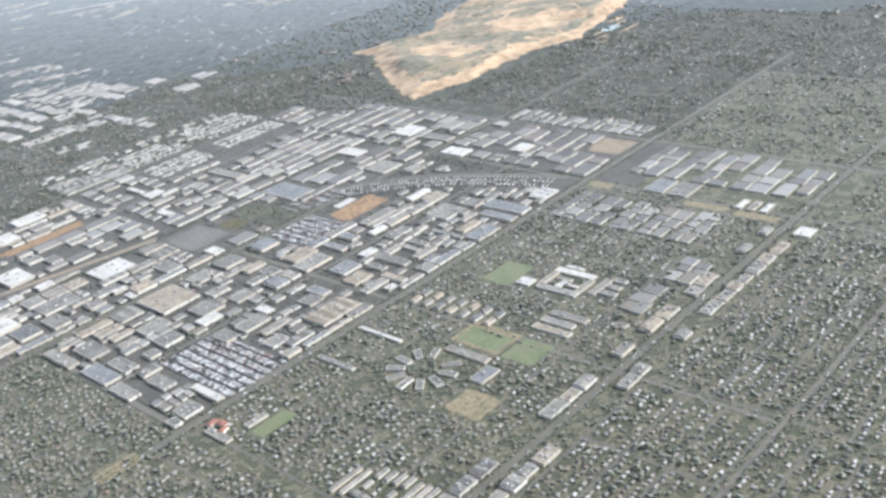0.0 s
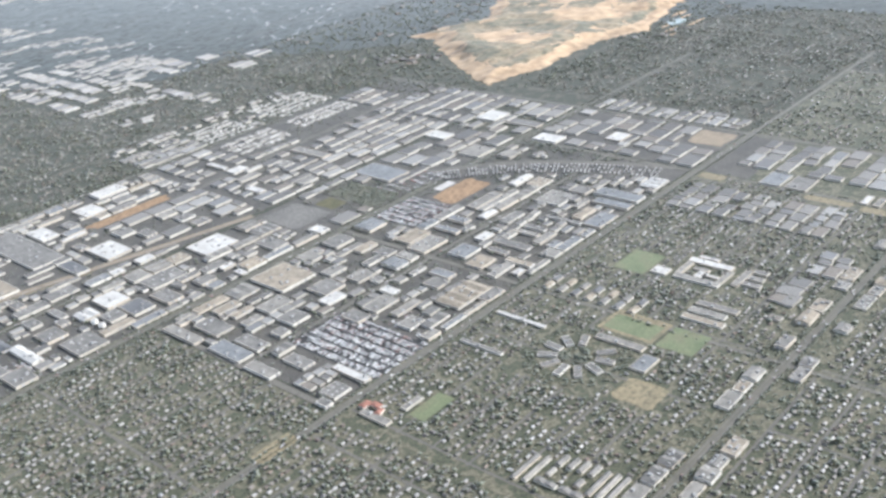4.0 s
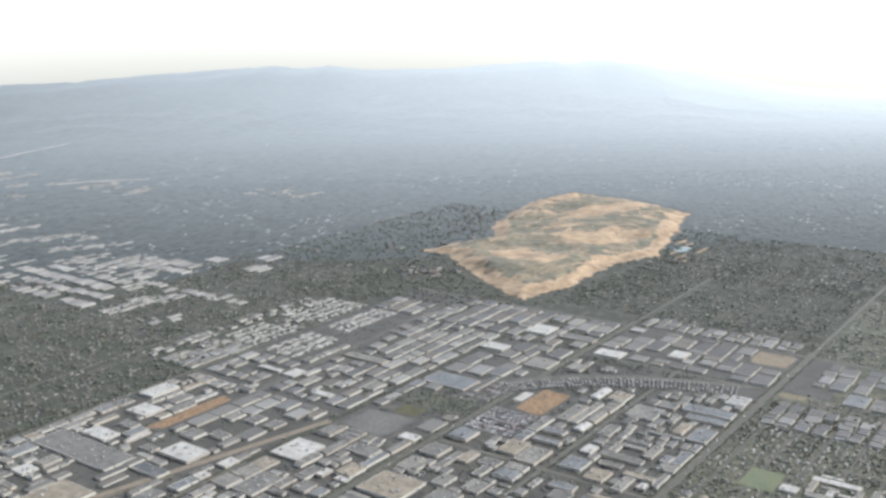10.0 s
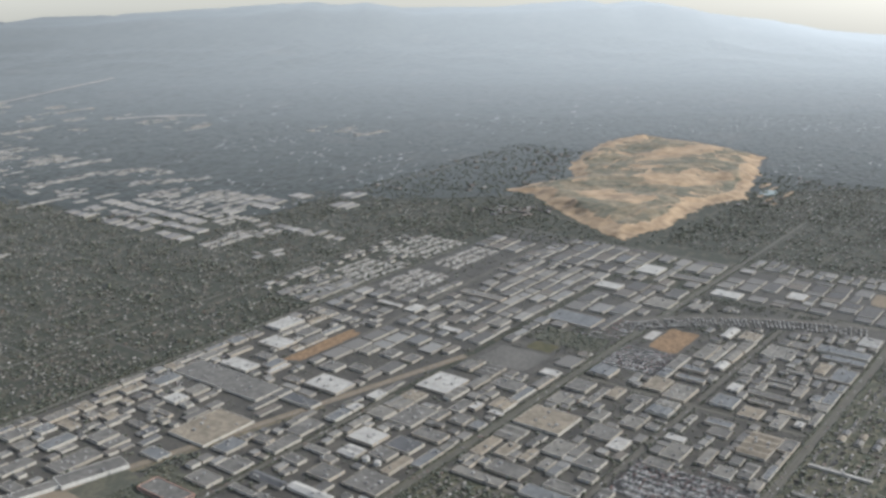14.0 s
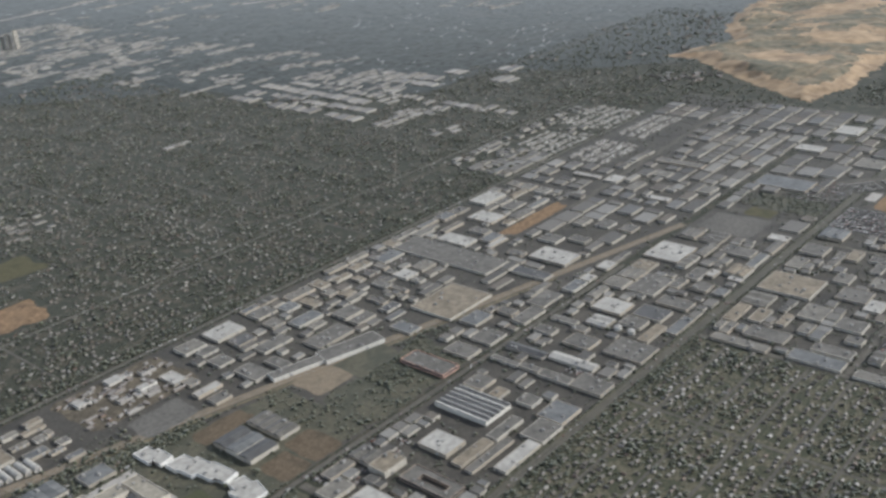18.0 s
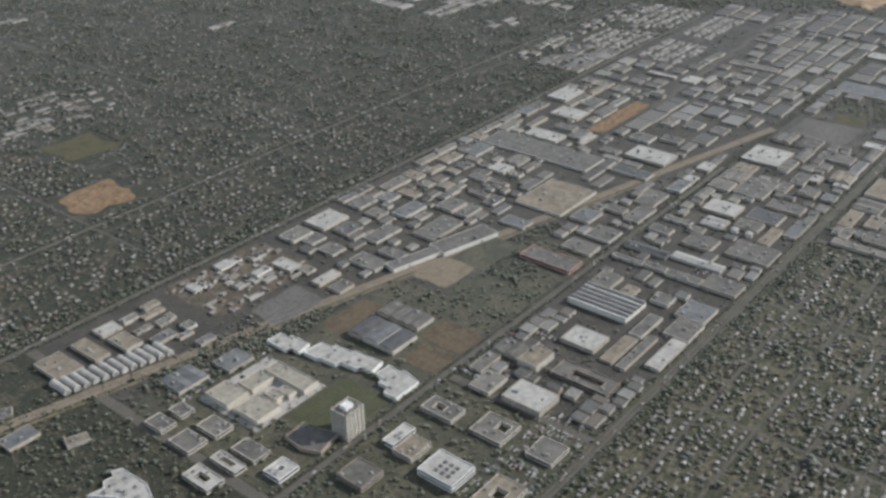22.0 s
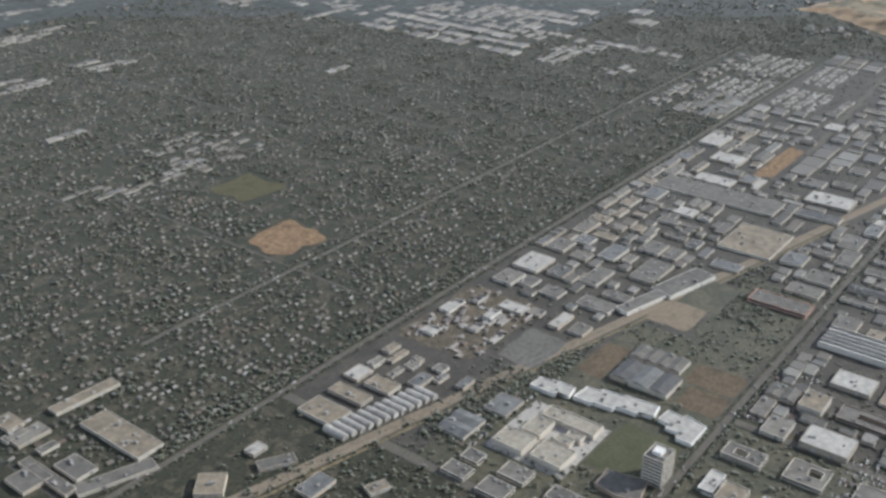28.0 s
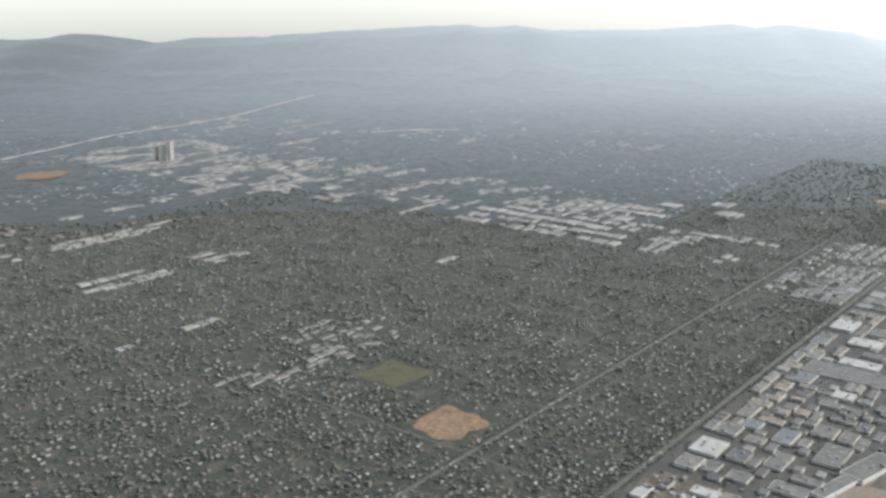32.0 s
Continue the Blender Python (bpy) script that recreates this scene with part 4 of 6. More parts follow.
FIELDS = ((-255, -212, 436, 474, BALLAST, "bare tan clearing beside the railway", 0.2), (-216, -160, 431, 466, SCRUB, "dull graded lot beside the railway", 0.19), (-266, -130, 371, 436, SCRUB, "overgrown dull lot with scattered trees", 0.17), (-334, -258, 371, 480, SCRUB, "dull grass round the hangar", 0.1), (-318, -287, 372, 412, EARTH, "brown earth yard beside the hangar", 0.2), (-352, -300, 456, 478, EARTH, "brown earth behind the hangar", 0.21),
          (-372, -318, 498, 534, GREYLOT, "bare graded yard beside the building works", 0.18), (-395, -285, 538, 612, SITE, "muddy ground of the building works", 0.17),
          (90, 205, 503, 524, BARE, "bare orange soil lot between warehouses", 0.2), (272, 299, 296, 330, OLIVE, "dull green oval of grass among trees", 0.21), (300, 346, 256, 342, SCRUB, "shaded ground of a dense grove", 0.18), (212, 268, 290, 356, GREYLOT, "empty grey paved lot", 0.2),
          (314, 356, -80, -48, PITCH, "green playing field of a school", 0.2), (212, 248, -150, -97, DRYGRASS, "dry ball field", 0.2), (216, 240, -146, -101, PITCH, "mown outfield grass", 0.24),
          (212, 246, -186, -153, PITCH, "green sports pitch", 0.22), (130, 163, -198, -160, DRYGRASS, "dry brown lot", 0.2), (28, 64, -66, -50, PITCH, "green lawn at the corner", 0.2),
          (-78, -38, -4, 12, DRYGRASS, "dry yellow lot by the crossing", 0.2), (-356, -293, 764, 822, BARE, "bare orange soil field among houses", 0.2), (-292, -235, 882, 940, OLIVE, "dry olive park among houses", 0.2),
          (547, 564, -40, -8, DRYGRASS, "dry yellow strip behind the works", 0.2), (543, 556, -184, -130, DRYGRASS, "dry yellow strip behind the works", 0.2), (540, 553, -240, -190, DRYGRASS, "dry yellow strip behind the works", 0.2), (350, 424, 184, 222, BARE, "bare orange lot beside the yard", 0.2), (640, 690, 10, 60, BALLAST, "pale graded lot", 0.2),
          (-347, -318, 372, 404, EARTH, "brown earth yard beside the hangar", 0.2), (-440, -408, 386, 420, GRASS, "dark lawn round the office tower", 0.18), (-410, -385, 376, 420, GRASS, "dark lawn round the offices", 0.18),
          (376, 404, 224, 236, CONCRETE, "pale paved corner beside the trailer yard", 0.2))
HOLES = []
for x0, x1, y0, y1, m, label, z in FIELDS:
    if m in (PITCH, CONCRETE) or "ball field" in label:
        sheet("ground_patch", m, rect(x0, x1, y0, y1), z, label, "field")
    else:
        ragged = []
        for j in range(44):
            a = 2 * math.pi * j / 44
            ca, sa = math.cos(a), math.sin(a)
            r = (abs(ca) ** 12 + abs(sa) ** 12) ** (-1 / 12) * (0.93 + (0.24 if y0 > 760 else 0.11) * noise.noise(Vector((ca * 2.0 + x0 * 0.37, sa * 2.0 + y0 * 0.37, 0.5))))
            ragged.append(((x0 + x1) / 2 + r * ca * (x1 - x0) / 2, (y0 + y1) / 2 + r * sa * (y1 - y0) / 2))
        sheet("ground_patch", m, ragged, z, label, "field")
    HOLES.append((x0 - 2, x1 + 2, y0 - 2, y1 + 2))
    if y1 > 250 or x0 > 300:
        TAKEN.append((x0, x1, y0, y1))

# ---- schools, flats and shops south of the works ----
for x0, x1, y0, y1, r in ((321, 334, -99, -84, "white"), (357, 366, -146, -103, "white"), (323, 331, -150, -106, "pale"), (331.5, 356.5, -110, -104, "pale"), (331.5, 344, -128, -122, "white"), (331.5, 356.5, -150, -144, "pale"), (345, 350, -130, -115, "pale"), (337, 341, -143.5, -128.5, "white"),
                          (368, 373, -128, -108, "white"), (334, 366, -164, -157, "pale"), (339, 346, -182, -164.5, "grey"), (351, 358, -179, -164.5, "pale"), (364, 371, -177, -164.5, "grey"), (185, 189, -62, -10, "white"),
                          (171, 194, -168, -154, "blue"), (7, 14, -47, -18, "pale"), (30, 50, -46, -40, "pale"), (131, 135, -58, -14, "grey"), (196, 204, -150, -106, "pale"), (560, 595, -128, -104, "grey"), (560, 595, -99, -76, "blue"), (556, 578, -193, -186, "white"), (556, 578, -206, -199, "pale"), (556, 578, -220, -213, "white"), (521, 540, -280, -264, "white")):
    hall(x0, x1, y0, y1, 3.4, r, units=1, doors=0, name="school_block" if x0 > 300 else "flat_block", group="school blocks" if x0 > 300 else "blocks of flats")
for k in range(10):
    a = 2 * math.pi * k / 11 + 0.35
    ob = hall(164 + 24 * math.cos(a) - 8, 164 + 24 * math.cos(a) + 8, -110 + 24 * math.sin(a) - 3.2, -110 + 24 * math.sin(a) + 3.2, 3.4, "grey", units=1, doors=0, name="classroom_wing", group="ring of classroom wings")
    ob.rotation_euler = (0, 0, a)
HOLES.append((118, 202, -150, -68))
RINGTREES = [(random.uniform(301, 345), random.uniform(256, 342), 0.0) for k in range(420)] + [(164 + r * math.cos(a), -110 + r * math.sin(a), 0.0) for a, r in ((random.uniform(0, 6.28), 13 * math.sqrt(random.random())) for k in range(110))] + [(164 + r * math.cos(a), -110 + r * math.sin(a), 0.0) for a, r in ((random.uniform(0, 6.28), random.uniform(34, 44)) for k in range(230))]
for k, (x0, x1, y0, y1) in enumerate(((13, 43, -163, -159), (15, 45, -171, -167), (19, 23.5, -191, -174), (20, 24.5, -211, -193), (28, 37, -181, -177), (41, 53, -181, -176.5), (42, 54, -189, -184.5), (43, 55, -197, -192.5), (44, 56, -205, -200.5), (26, 54, -214, -210), (27, 55, -221, -217), (29, 56, -227.5, -223.5), (29, 37, -204, -199))):
    hall(x0, x1, y0, y1, 2.8, ("grey", "pale", "grey")[k % 3], "cross", units=0, doors=0, name="flat_block", group="blocks of flats")
for k in range(7):
    for x in (246, 260):
        hall(x, x + 11, -22.5 - 15 * k, -16 - 15 * k, 3.0, ("tan", "grey", "dark")[(k + x) % 3], "cross", units=0, doors=0, name="flat_block", group="blocks of flats")
for k in range(3):
    hall(262 + 13 * k, 270 + 13 * k, -186 + 5 * (k % 2), -148, 3.0, ("tan", "pale", "grey")[k % 3], "flat", units=1, doors=0, name="flat_block", group="blocks of flats")

for k, (x0, x1, y0, y1, rows, wide) in enumerate(((5, 236, 8, 113, 4, (18, 42)), (5, 236, 122, 240, 4, (18, 44)), (245, 555, 8, 113, 4, (20, 46)), (245, 520, 122, 240, 4, (20, 46)),
                                                  (-330, 0, 254, 362, 4, (18, 42)), (5, 236, 254, 362, 4, (18, 42)), (-250, 236, 500, 614, 5, (18, 40)), (-300, 90, 374, 425, 2, (16, 36)))):
    fill(x0, x1, y0, y1, 100 + k, rows, wide)
REDTILE = mat("red_clay_roof", [(0.2, 0.095, 0.07), (0.26, 0.125, 0.09)], 0.75, 0.3, 0.2, 0.8)
for x, y, w, d, a in ((18, -14, 9, 6, 0), (22, -22, 6, 9, 0), (17, -30, 8, 5, 0.3)):
    rr = new("red_roofed_building")
    rr.matrix_world = pose(x, y, 0.1, 0, 0, math.degrees(a))
    tagged(rr, "low corner building with a red clay roof", "building", "red roofs at the corner")
    part("wall", box(-w / 2, w / 2, -d / 2, d / 2, 0, 1.9), CREAM, rr)
    bm = bmesh.new()
    v = [bm.verts.new(q) for q in ((-w / 2 - .3, -d / 2 - .3, 1.9), (w / 2 + .3, -d / 2 - .3, 1.9), (w / 2 + .3, d / 2 + .3, 1.9), (-w / 2 - .3, d / 2 + .3, 1.9), (-w / 4, 0, 3.0), (w / 4, 0, 3.0))]
    for f in ((0, 1, 5, 4), (1, 2, 5), (2, 3, 4, 5), (3, 0, 4), (3, 2, 1, 0)):
        bm.faces.new([v[q] for q in f])
    part("roof", bm, REDTILE, rr)
    HOLES.append((x - 6, x + 6, y - 6, y + 6))
for x0, x1, y0, y1, r in ((309, 342, 453, 506, "white"), (308, 342, 380, 411, "white"), (255, 280, 421, 440, "white"), (274, 305, 464, 477, "pale"), (283, 318, 511, 527, "white"), (292, 305, 531, 571, "white"), (383, 398, 434, 497, "pale"), (365, 401, 297, 359, "blue"), (204, 213, 255, 269, "white"), (204, 234, 497, 543, "grey"), (273, 296, 583, 599, "grey"), (509, 531, 336, 370, "white"), (597, 633, 322, 354, "white"), (478, 512, 252, 285, "pale"), (563, 587, 196, 232, "white"), (604, 631, 127, 149, "white"), (600, 618, 253, 303, "grey")):
    if free(x0, x1, y0, y1, 0.5):
        hall(x0, x1, y0, y1, 4.2, r, units=1, doors=0)
for k, (x0, x1, y0, y1, rows, wide) in enumerate(((96, 236, 374, 498, 5, (14, 34)), (-130, 50, 426, 500, 3, (14, 34)), (245, 560, 254, 362, 4, (16, 44)), (245, 570, 372, 496, 6, (14, 40)), (570, 695, 254, 480, 9, (14, 38)), (566, 695, 8, 240, 9, (12, 40)), (245, 338, 522, 614, 4, (12, 30)), (574, 640, 534, 614, 3, (12, 30)))):
    fill(x0, x1, y0, y1, 140 + k, rows, wide, "grey", 0.08, 1, 0, True)
# shops along the southern avenue
fill(10, 560, -246, -228, 201, 1, (14, 30), "grey pale tan grey", 0.3)
fill(10, 560, -274, -257, 202, 1, (14, 30), "grey pale tan grey", 0.3)

# ---- far works, beyond what can be told apart one by one ----
HALL_V = [(-.5, -.5, 0), (.5, -.5, 0), (.5, .5, 0), (-.5, .5, 0), (-.5, -.5, 1), (.5, -.5, 1), (.5, .5, 1), (-.5, .5, 1),
          (-.48, -.48, .93), (.48, -.48, .93), (.48, .48, .93), (-.48, .48, .93), (-.48, -.48, 1), (.48, -.48, 1), (.48, .48, 1), (-.48, .48, 1)]
HALL_F = [(0, 1, 5), (0, 5, 4), (1, 2, 6), (1, 6, 5), (2, 3, 7), (2, 7, 6), (3, 0, 4), (3, 4, 7), (4, 5, 13), (4, 13, 12), (5, 6, 14), (5, 14, 13), (6, 7, 15), (6, 15, 14), (7, 4, 12), (7, 12, 15), (8, 9, 10), (8, 10, 11)]
HALL_S = [0] * 8 + [1] * 10
FARROOF = mat("far_hall_roofs", [(0.144, 0.137, 0.124), (0.099, 0.095, 0.087), (0.180, 0.171, 0.151), (0.297, 0.286, 0.261), (0.122, 0.124, 0.124), (0.167, 0.144, 0.115), (0.086, 0.082, 0.076), (0.135, 0.129, 0.117), (0.198, 0.187, 0.168), (0.113, 0.108, 0.099)], 0.6, 0.45, by="island")
TOWNROOF = mat("pale_town_roofs", [(0.199, 0.190, 0.176), (0.314, 0.299, 0.275), (0.157, 0.149, 0.140), (0.399, 0.385, 0.356), (0.266, 0.247, 0.220), (0.190, 0.188, 0.183)], 0.6, 0.45, by="island")
FARWALL = mat("far_hall_walls", [(0.4, 0.374, 0.32), (0.48, 0.457, 0.405), (0.31, 0.284, 0.245)], 0.75, 0.4, by="island")


def far_halls(x0, x1, y0, y1, seed, row=24.0, wide=(12, 34), density=0.85, h=(1.8, 3.2), name="far_warehouses", label="low pale warehouses in rows, far off", patch=-9.0, roof=None):
    rng = np.random.default_rng(seed)
    P, S = [], []
    y = y0
    k = 0
    while y < y1 - 8:
        d = row * rng.uniform(0.75, 1.2)
        x = x0
        while x < x1:
            w = rng.uniform(*wide)
            c, e = x + w / 2, y + d / 2
            if rng.random() < density and (patch < -1 or noise.noise(Vector((c * 0.011, e * 0.02, 2.0))) > patch) and not any(a < c + w / 2 and b > c - w / 2 and p < e + d / 2 and q > e - d / 2 for a, b, p, q in ROADS + TAKEN):
                P.append((c, e + rng.uniform(-2.0, 2.0), 0.0))
                S.append((w - rng.uniform(0.6, 3.0), max(3.6, d * rng.uniform(0.7, 0.95)), rng.uniform(*h)))
            x += w
        k += 1
        y += d + (6 if k % 2 == 0 else 1)
    if P:
        scatter(name, HALL_V, HALL_F, P, S, np.zeros(len(P)), [FARWALL, roof or FARROOF], HALL_S, label, "warehouses")


HOMEROOF = mat("mobile_home_roofs", [(0.450, 0.436, 0.405), (0.324, 0.310, 0.288), (0.522, 0.508, 0.477), (0.252, 0.239, 0.221), (0.414, 0.396, 0.360)], 0.6, 0.4, by="island")
scatter("far_warehouses", HALL_V, HALL_F, [(x, y, 0.05) for x, y, w, d, h in FARHALLS], [(w, d, h) for x, y, w, d, h in FARHALLS], np.zeros(len(FARHALLS)), [FARWALL, FARROOF], HALL_S, "flat-roofed grey and pale warehouses of the far works", "warehouses")
PARKS = ((342, 428, 546, 616), (350, 428, 626, 700), (462, 566, 560, 616), (470, 574, 626, 706))
for k, q in enumerate(PARKS):
    far_halls(*q, 420 + k, 4.6, (4.5, 8.5), 0.85, (0.9, 1.3), "mobile_homes", "closely packed white mobile homes in rows", roof=HOMEROOF)
    TAKEN.append(q)
# long pale roofs in files along the far works and shops
rng = np.random.default_rng(61)
P, S = [], []
for x, w, y0, y1, keep in ((343, 30, 985, 1285, 0.9), (384, 26, 1000, 1290, 0.85), (425, 30, 1045, 1300, 0.9), (464, 24, 1050, 1260, 0.7), (492, 18, 1130, 1240, 0.6), (481, 22, 790, 1015, 0.75), (470, 30, 905, 960, 0.8), (600, 36, 1040, 1100, 0.8), (650, 44, 915, 950, 0.9), (715, 50, 960, 980, 1.0), (655, 34, 1030, 1060, 1.0), (560, 30, 1000, 1080, 0.6)):
    y = y0
    while y < y1:
        d = rng.uniform(9, 26)
        if rng.random() < keep:
            P.append((x + rng.normal(0, 2.0), y + d / 2, 0.0))
            S.append((w * rng.uniform(0.6, 1.0), d - rng.uniform(1.5, 3.0), rng.uniform(1.5, 2.6)))
            TAKEN.append((x - w / 2, x + w / 2, y, y + d))
        y += d + rng.choice((0.5, 1.0, 6.0))
scatter("far_warehouses", HALL_V, HALL_F, P, S, np.zeros(len(P)), [FARWALL, TOWNROOF], HALL_S, "long pale-roofed warehouses in files, far off", "warehouses")
for k, q in enumerate(((566, 695, 8, 240), (705, 740, 20, 240), (560, 695, 254, 480), (245, 555, 254, 362), (245, 695, 372, 500), (240, 338, 500, 614), (574, 640, 500, 614), (338, 574, 500, 540), (240, 330, 625, 700), (600, 695, -240, -20), (462, 522, -188, -8), (388, 426, -230, -200), (325, 377, -238, -196), (296, 324, -234, -196))):
    far_halls(*q, 300 + k, (19.0, 14.0, 16.0)[k % 3], ((12, 34), (8, 24), (9, 30))[k % 3], 0.9, (1.5, 2.8))
for k, (x0, x1, y0, y1, dn) in enumerate(((340, 600, 1050, 1275, 0.75), (330, 480, 780, 1050, 0.3), (300, 650, 1275, 1700, 0.3), (250, 620, 1700, 2400, 0.55), (700, 1100, 2000, 2700, 0.15), (-280, 0, 1610, 1660, 0.6), (-90, 300, 1780, 1830, 0.5), (1000, 1110, 1780, 2000, 0.4), (1170, 1290, 1330, 1560, 0.25), (-330, -50, 1384, 1412, 0.7), (-290, -60, 1424, 1440, 0.7), (-80, 60, 1770, 1800, 0.7), (90, 130, 1130, 1150, 0.7), (-400, -200, 1180, 1200, 0.4), (2380, 2560, 2270, 2500, 0.2))):
    far_halls(x0, x1, y0, y1, 330 + k, 13.0, (8, 28), 0.9, (1.2, 2.2), patch=0.38 - 0.8 * dn, roof=TOWNROOF)
for k, (x, y, h) in enumerate(((386, 2153, 36), (398, 2142, 42), (376, 2166, 30))):
    tw = new("apartment_tower")
    tw.location = (x, y, 0)
    tagged(tw, "distant tan apartment tower over the low town", "tower", "far towers")
    part("wall", box(-4.5, 4.5, -4.5, 4.5, 0, h), CREAM, tw)
    part("roof", box(-4.7, 4.7, -4.7, 4.7, h, h + 1.0), TANROOF, tw)
    for j in range(6):
        part("window_band", box(-4.2, 4.2, -4.6, -4.45, 3 + j * h / 6.5, 3 + j * h / 6.5 + 2.2), GLASS, tw)

far_halls(-400, -270, 990, 1036, 371, 9.0, (10, 22), 0.3, (0.9, 1.4), "flat_roofed_rows", "rows of low flat-roofed blocks among the houses")
far_halls(-265, -165, 978, 1086, 372, 9.0, (8, 20), 0.5, (0.9, 1.4), "flat_roofed_rows", "rows of low flat-roofed blocks among the houses")
# small sheds and lean-tos between the larger halls
for k, (x0, x1, y0, y1) in enumerate(((6, 235, 9, 112), (6, 235, 122, 239), (246, 555, 9, 112), (246, 520, 122, 239), (-330, 235, 254, 361), (-280, 235, 486, 613), (-130, 160, 374, 424), (245, 560, 625, 742))):
    far_halls(x0, x1, y0, y1, 380 + k, 10.5, (7, 17), 0.8 if k < 7 else 0.5, (1.8, 3.4), "small_sheds", "small sheds and lean-tos between the warehouses")

# ---- landfill mound ----
MOUND = ((905, 780), (908, 717), (793, 564), (720, 437), (851, 412), (1008, 425), (1089, 384), (1261, 420), (1497, 491), (1567, 626), (1606, 835), (1446, 862), (1174, 795), (1085, 727))


def inside(x, y, poly):
    n, hit = len(poly), False
    for k in range(n):
        (ax, ay), (bx, by) = poly[k], poly[(k + 1) % n]
        if (ay > y) != (by > y) and x < (bx - ax) * (y - ay) / (by - ay) + ax:
            hit = not hit
    return hit


def edge_gap(x, y, poly):
    best = 1e9
    for k in range(len(poly)):
        (ax, ay), (bx, by) = poly[k], poly[(k + 1) % len(poly)]
        t = max(0.0, min(1.0, ((x - ax) * (bx - ax) + (y - ay) * (by - ay)) / ((bx - ax) ** 2 + (by - ay) ** 2)))
        best = min(best, math.hypot(x - ax - t * (bx - ax), y - ay - t * (by - ay)))
    return best


def mound():
    """Bare sandy rim and benches round hollows of grey-green scrub."""
    bm = bmesh.new()
    step, vs = 5.0, {}
    for i in range(190):
        for j in range(106):
            x, y = 700 + step * i, 360 + step * j
            wob = Vector((x * 0.03, y * 0.03, 1.0))
            wx, wy = x + 10 * noise.fractal(wob, 0.8, 2.0, 3), y + 10 * noise.fractal(wob + Vector((7, 3, 0)), 0.8, 2.0, 3)
            if inside(wx, wy, MOUND):
                e = edge_gap(wx, wy, MOUND)
                up = min(1.0, e / 45.0)
                z = up * up * (3 - 2 * up) * (10 + 7 * noise.fractal(Vector((x * 0.006, y * 0.006, 5.0)), 0.8, 2.0, 4)) + 0.8 * noise.noise(Vector((x * 0.05, y * 0.05, 0)))
                vs[i, j] = bm.verts.new((x, y, max(0.4, z)))
    for (i, j), v in list(vs.items()):
        q = [vs.get(k) for k in ((i + 1, j), (i + 1, j + 1), (i, j + 1))]
        if all(q):
            f = bm.faces.new((v, *q))
            f.smooth = True
            x, y = v.co.x, v.co.y
            e = edge_gap(x, y, MOUND)
            side, deep = 0.64 * x - 0.77 * y, 0.77 * x + 0.64 * y
            bench = noise.fractal(Vector((side * 0.0075, deep * 0.0085, 9.0)), 0.85, 2.1, 5)
            track = abs(noise.fractal(Vector((x * 0.0052, y * 0.0052, 2.0)), 0.6, 2.0, 3)) < 0.035
            f.material_index = int(e > 26 + 50 * abs(noise.noise(Vector((x * 0.009, y * 0.009, 6.0)))) and bench > -0.17 and not track)
        elif q[0] and q[2]:
            bm.faces.new((v, q[0], q[2]))
    ob = link("landfill_mound", bm, LANDFILL)
    ob.data.materials.append(MOUNDSCRUB)
    return tagged(ob, "bare sandy landfill mound with scrub patches and tracks", "mound", "", "structure")


mound()
sheet("water", WATER, [(1170 + 24 * math.cos(k * 0.524) * (1 + 0.2 * math.sin(3 * k)), 368 + 15 * math.sin(k * 0.524)) for k in range(12)], 0.5, "pale pond beside the landfill", "pond")
for k, (x, y, a, b) in enumerate(((1140, 372, 16, 5), (1205, 372, 22, 5), (1120, 350, 30, 4), (1230, 395, 26, 8), (1185, 335, 34, 4), (1090, 330, 12, 5))):
    sheet("ground_patch", LANDFILL, [(x + a * math.cos(j * 0.6) * (1 + 0.3 * math.sin(2.3 * j + k)), y + b * math.sin(j * 0.6)) for j in range(10)], 0.4 + 0.02 * k, "bare sandy patch beside the pond", "ground")
# pale far-off strips: a freeway, a rail yard and bare slopes
FREEWAY = ((160, 2440), (325, 2491), (540, 2575), (805, 2600), (1045, 2656), (1319, 2778), (1560, 2860))
RAILYARD = ((1010, 2090), (1075, 2055), (1140, 2000), (1195, 1935))


def far_strip(name, line, half, label):
    """A ragged pale ribbon over the ground, following a line of the plan."""
    bm, rows = bmesh.new(), []
    for (ax, ay), (bx, by) in zip(line, line[1:]):
        n = int(math.hypot(bx - ax, by - ay) / 30) + 1
        L = math.hypot(bx - ax, by - ay)
        for k in range(n + 1):
            x, y = ax + (bx - ax) * k / n, ay + (by - ay) * k / n
            w = half * (0.7 + 0.6 * noise.noise(Vector((x * 0.02, y * 0.02, 1.0))))
            z = ground_z(655 + 0.766 * x + 0.643 * y, -289 + 0.643 * x - 0.766 * y) + 2.6
            rows.append([bm.verts.new((x - s * w * (by - ay) / L, y + s * w * (bx - ax) / L, z)) for s in (-1, 1)])
    for a, b in zip(rows, rows[1:]):
        f = bm.faces.new((a[0], b[0], b[1], a[1]))
        f.normal_update()
        if f.normal.z < 0:
            f.normal_flip()
    return tagged(link(name, bm, CONCRETE), label, "road", "", "structure")


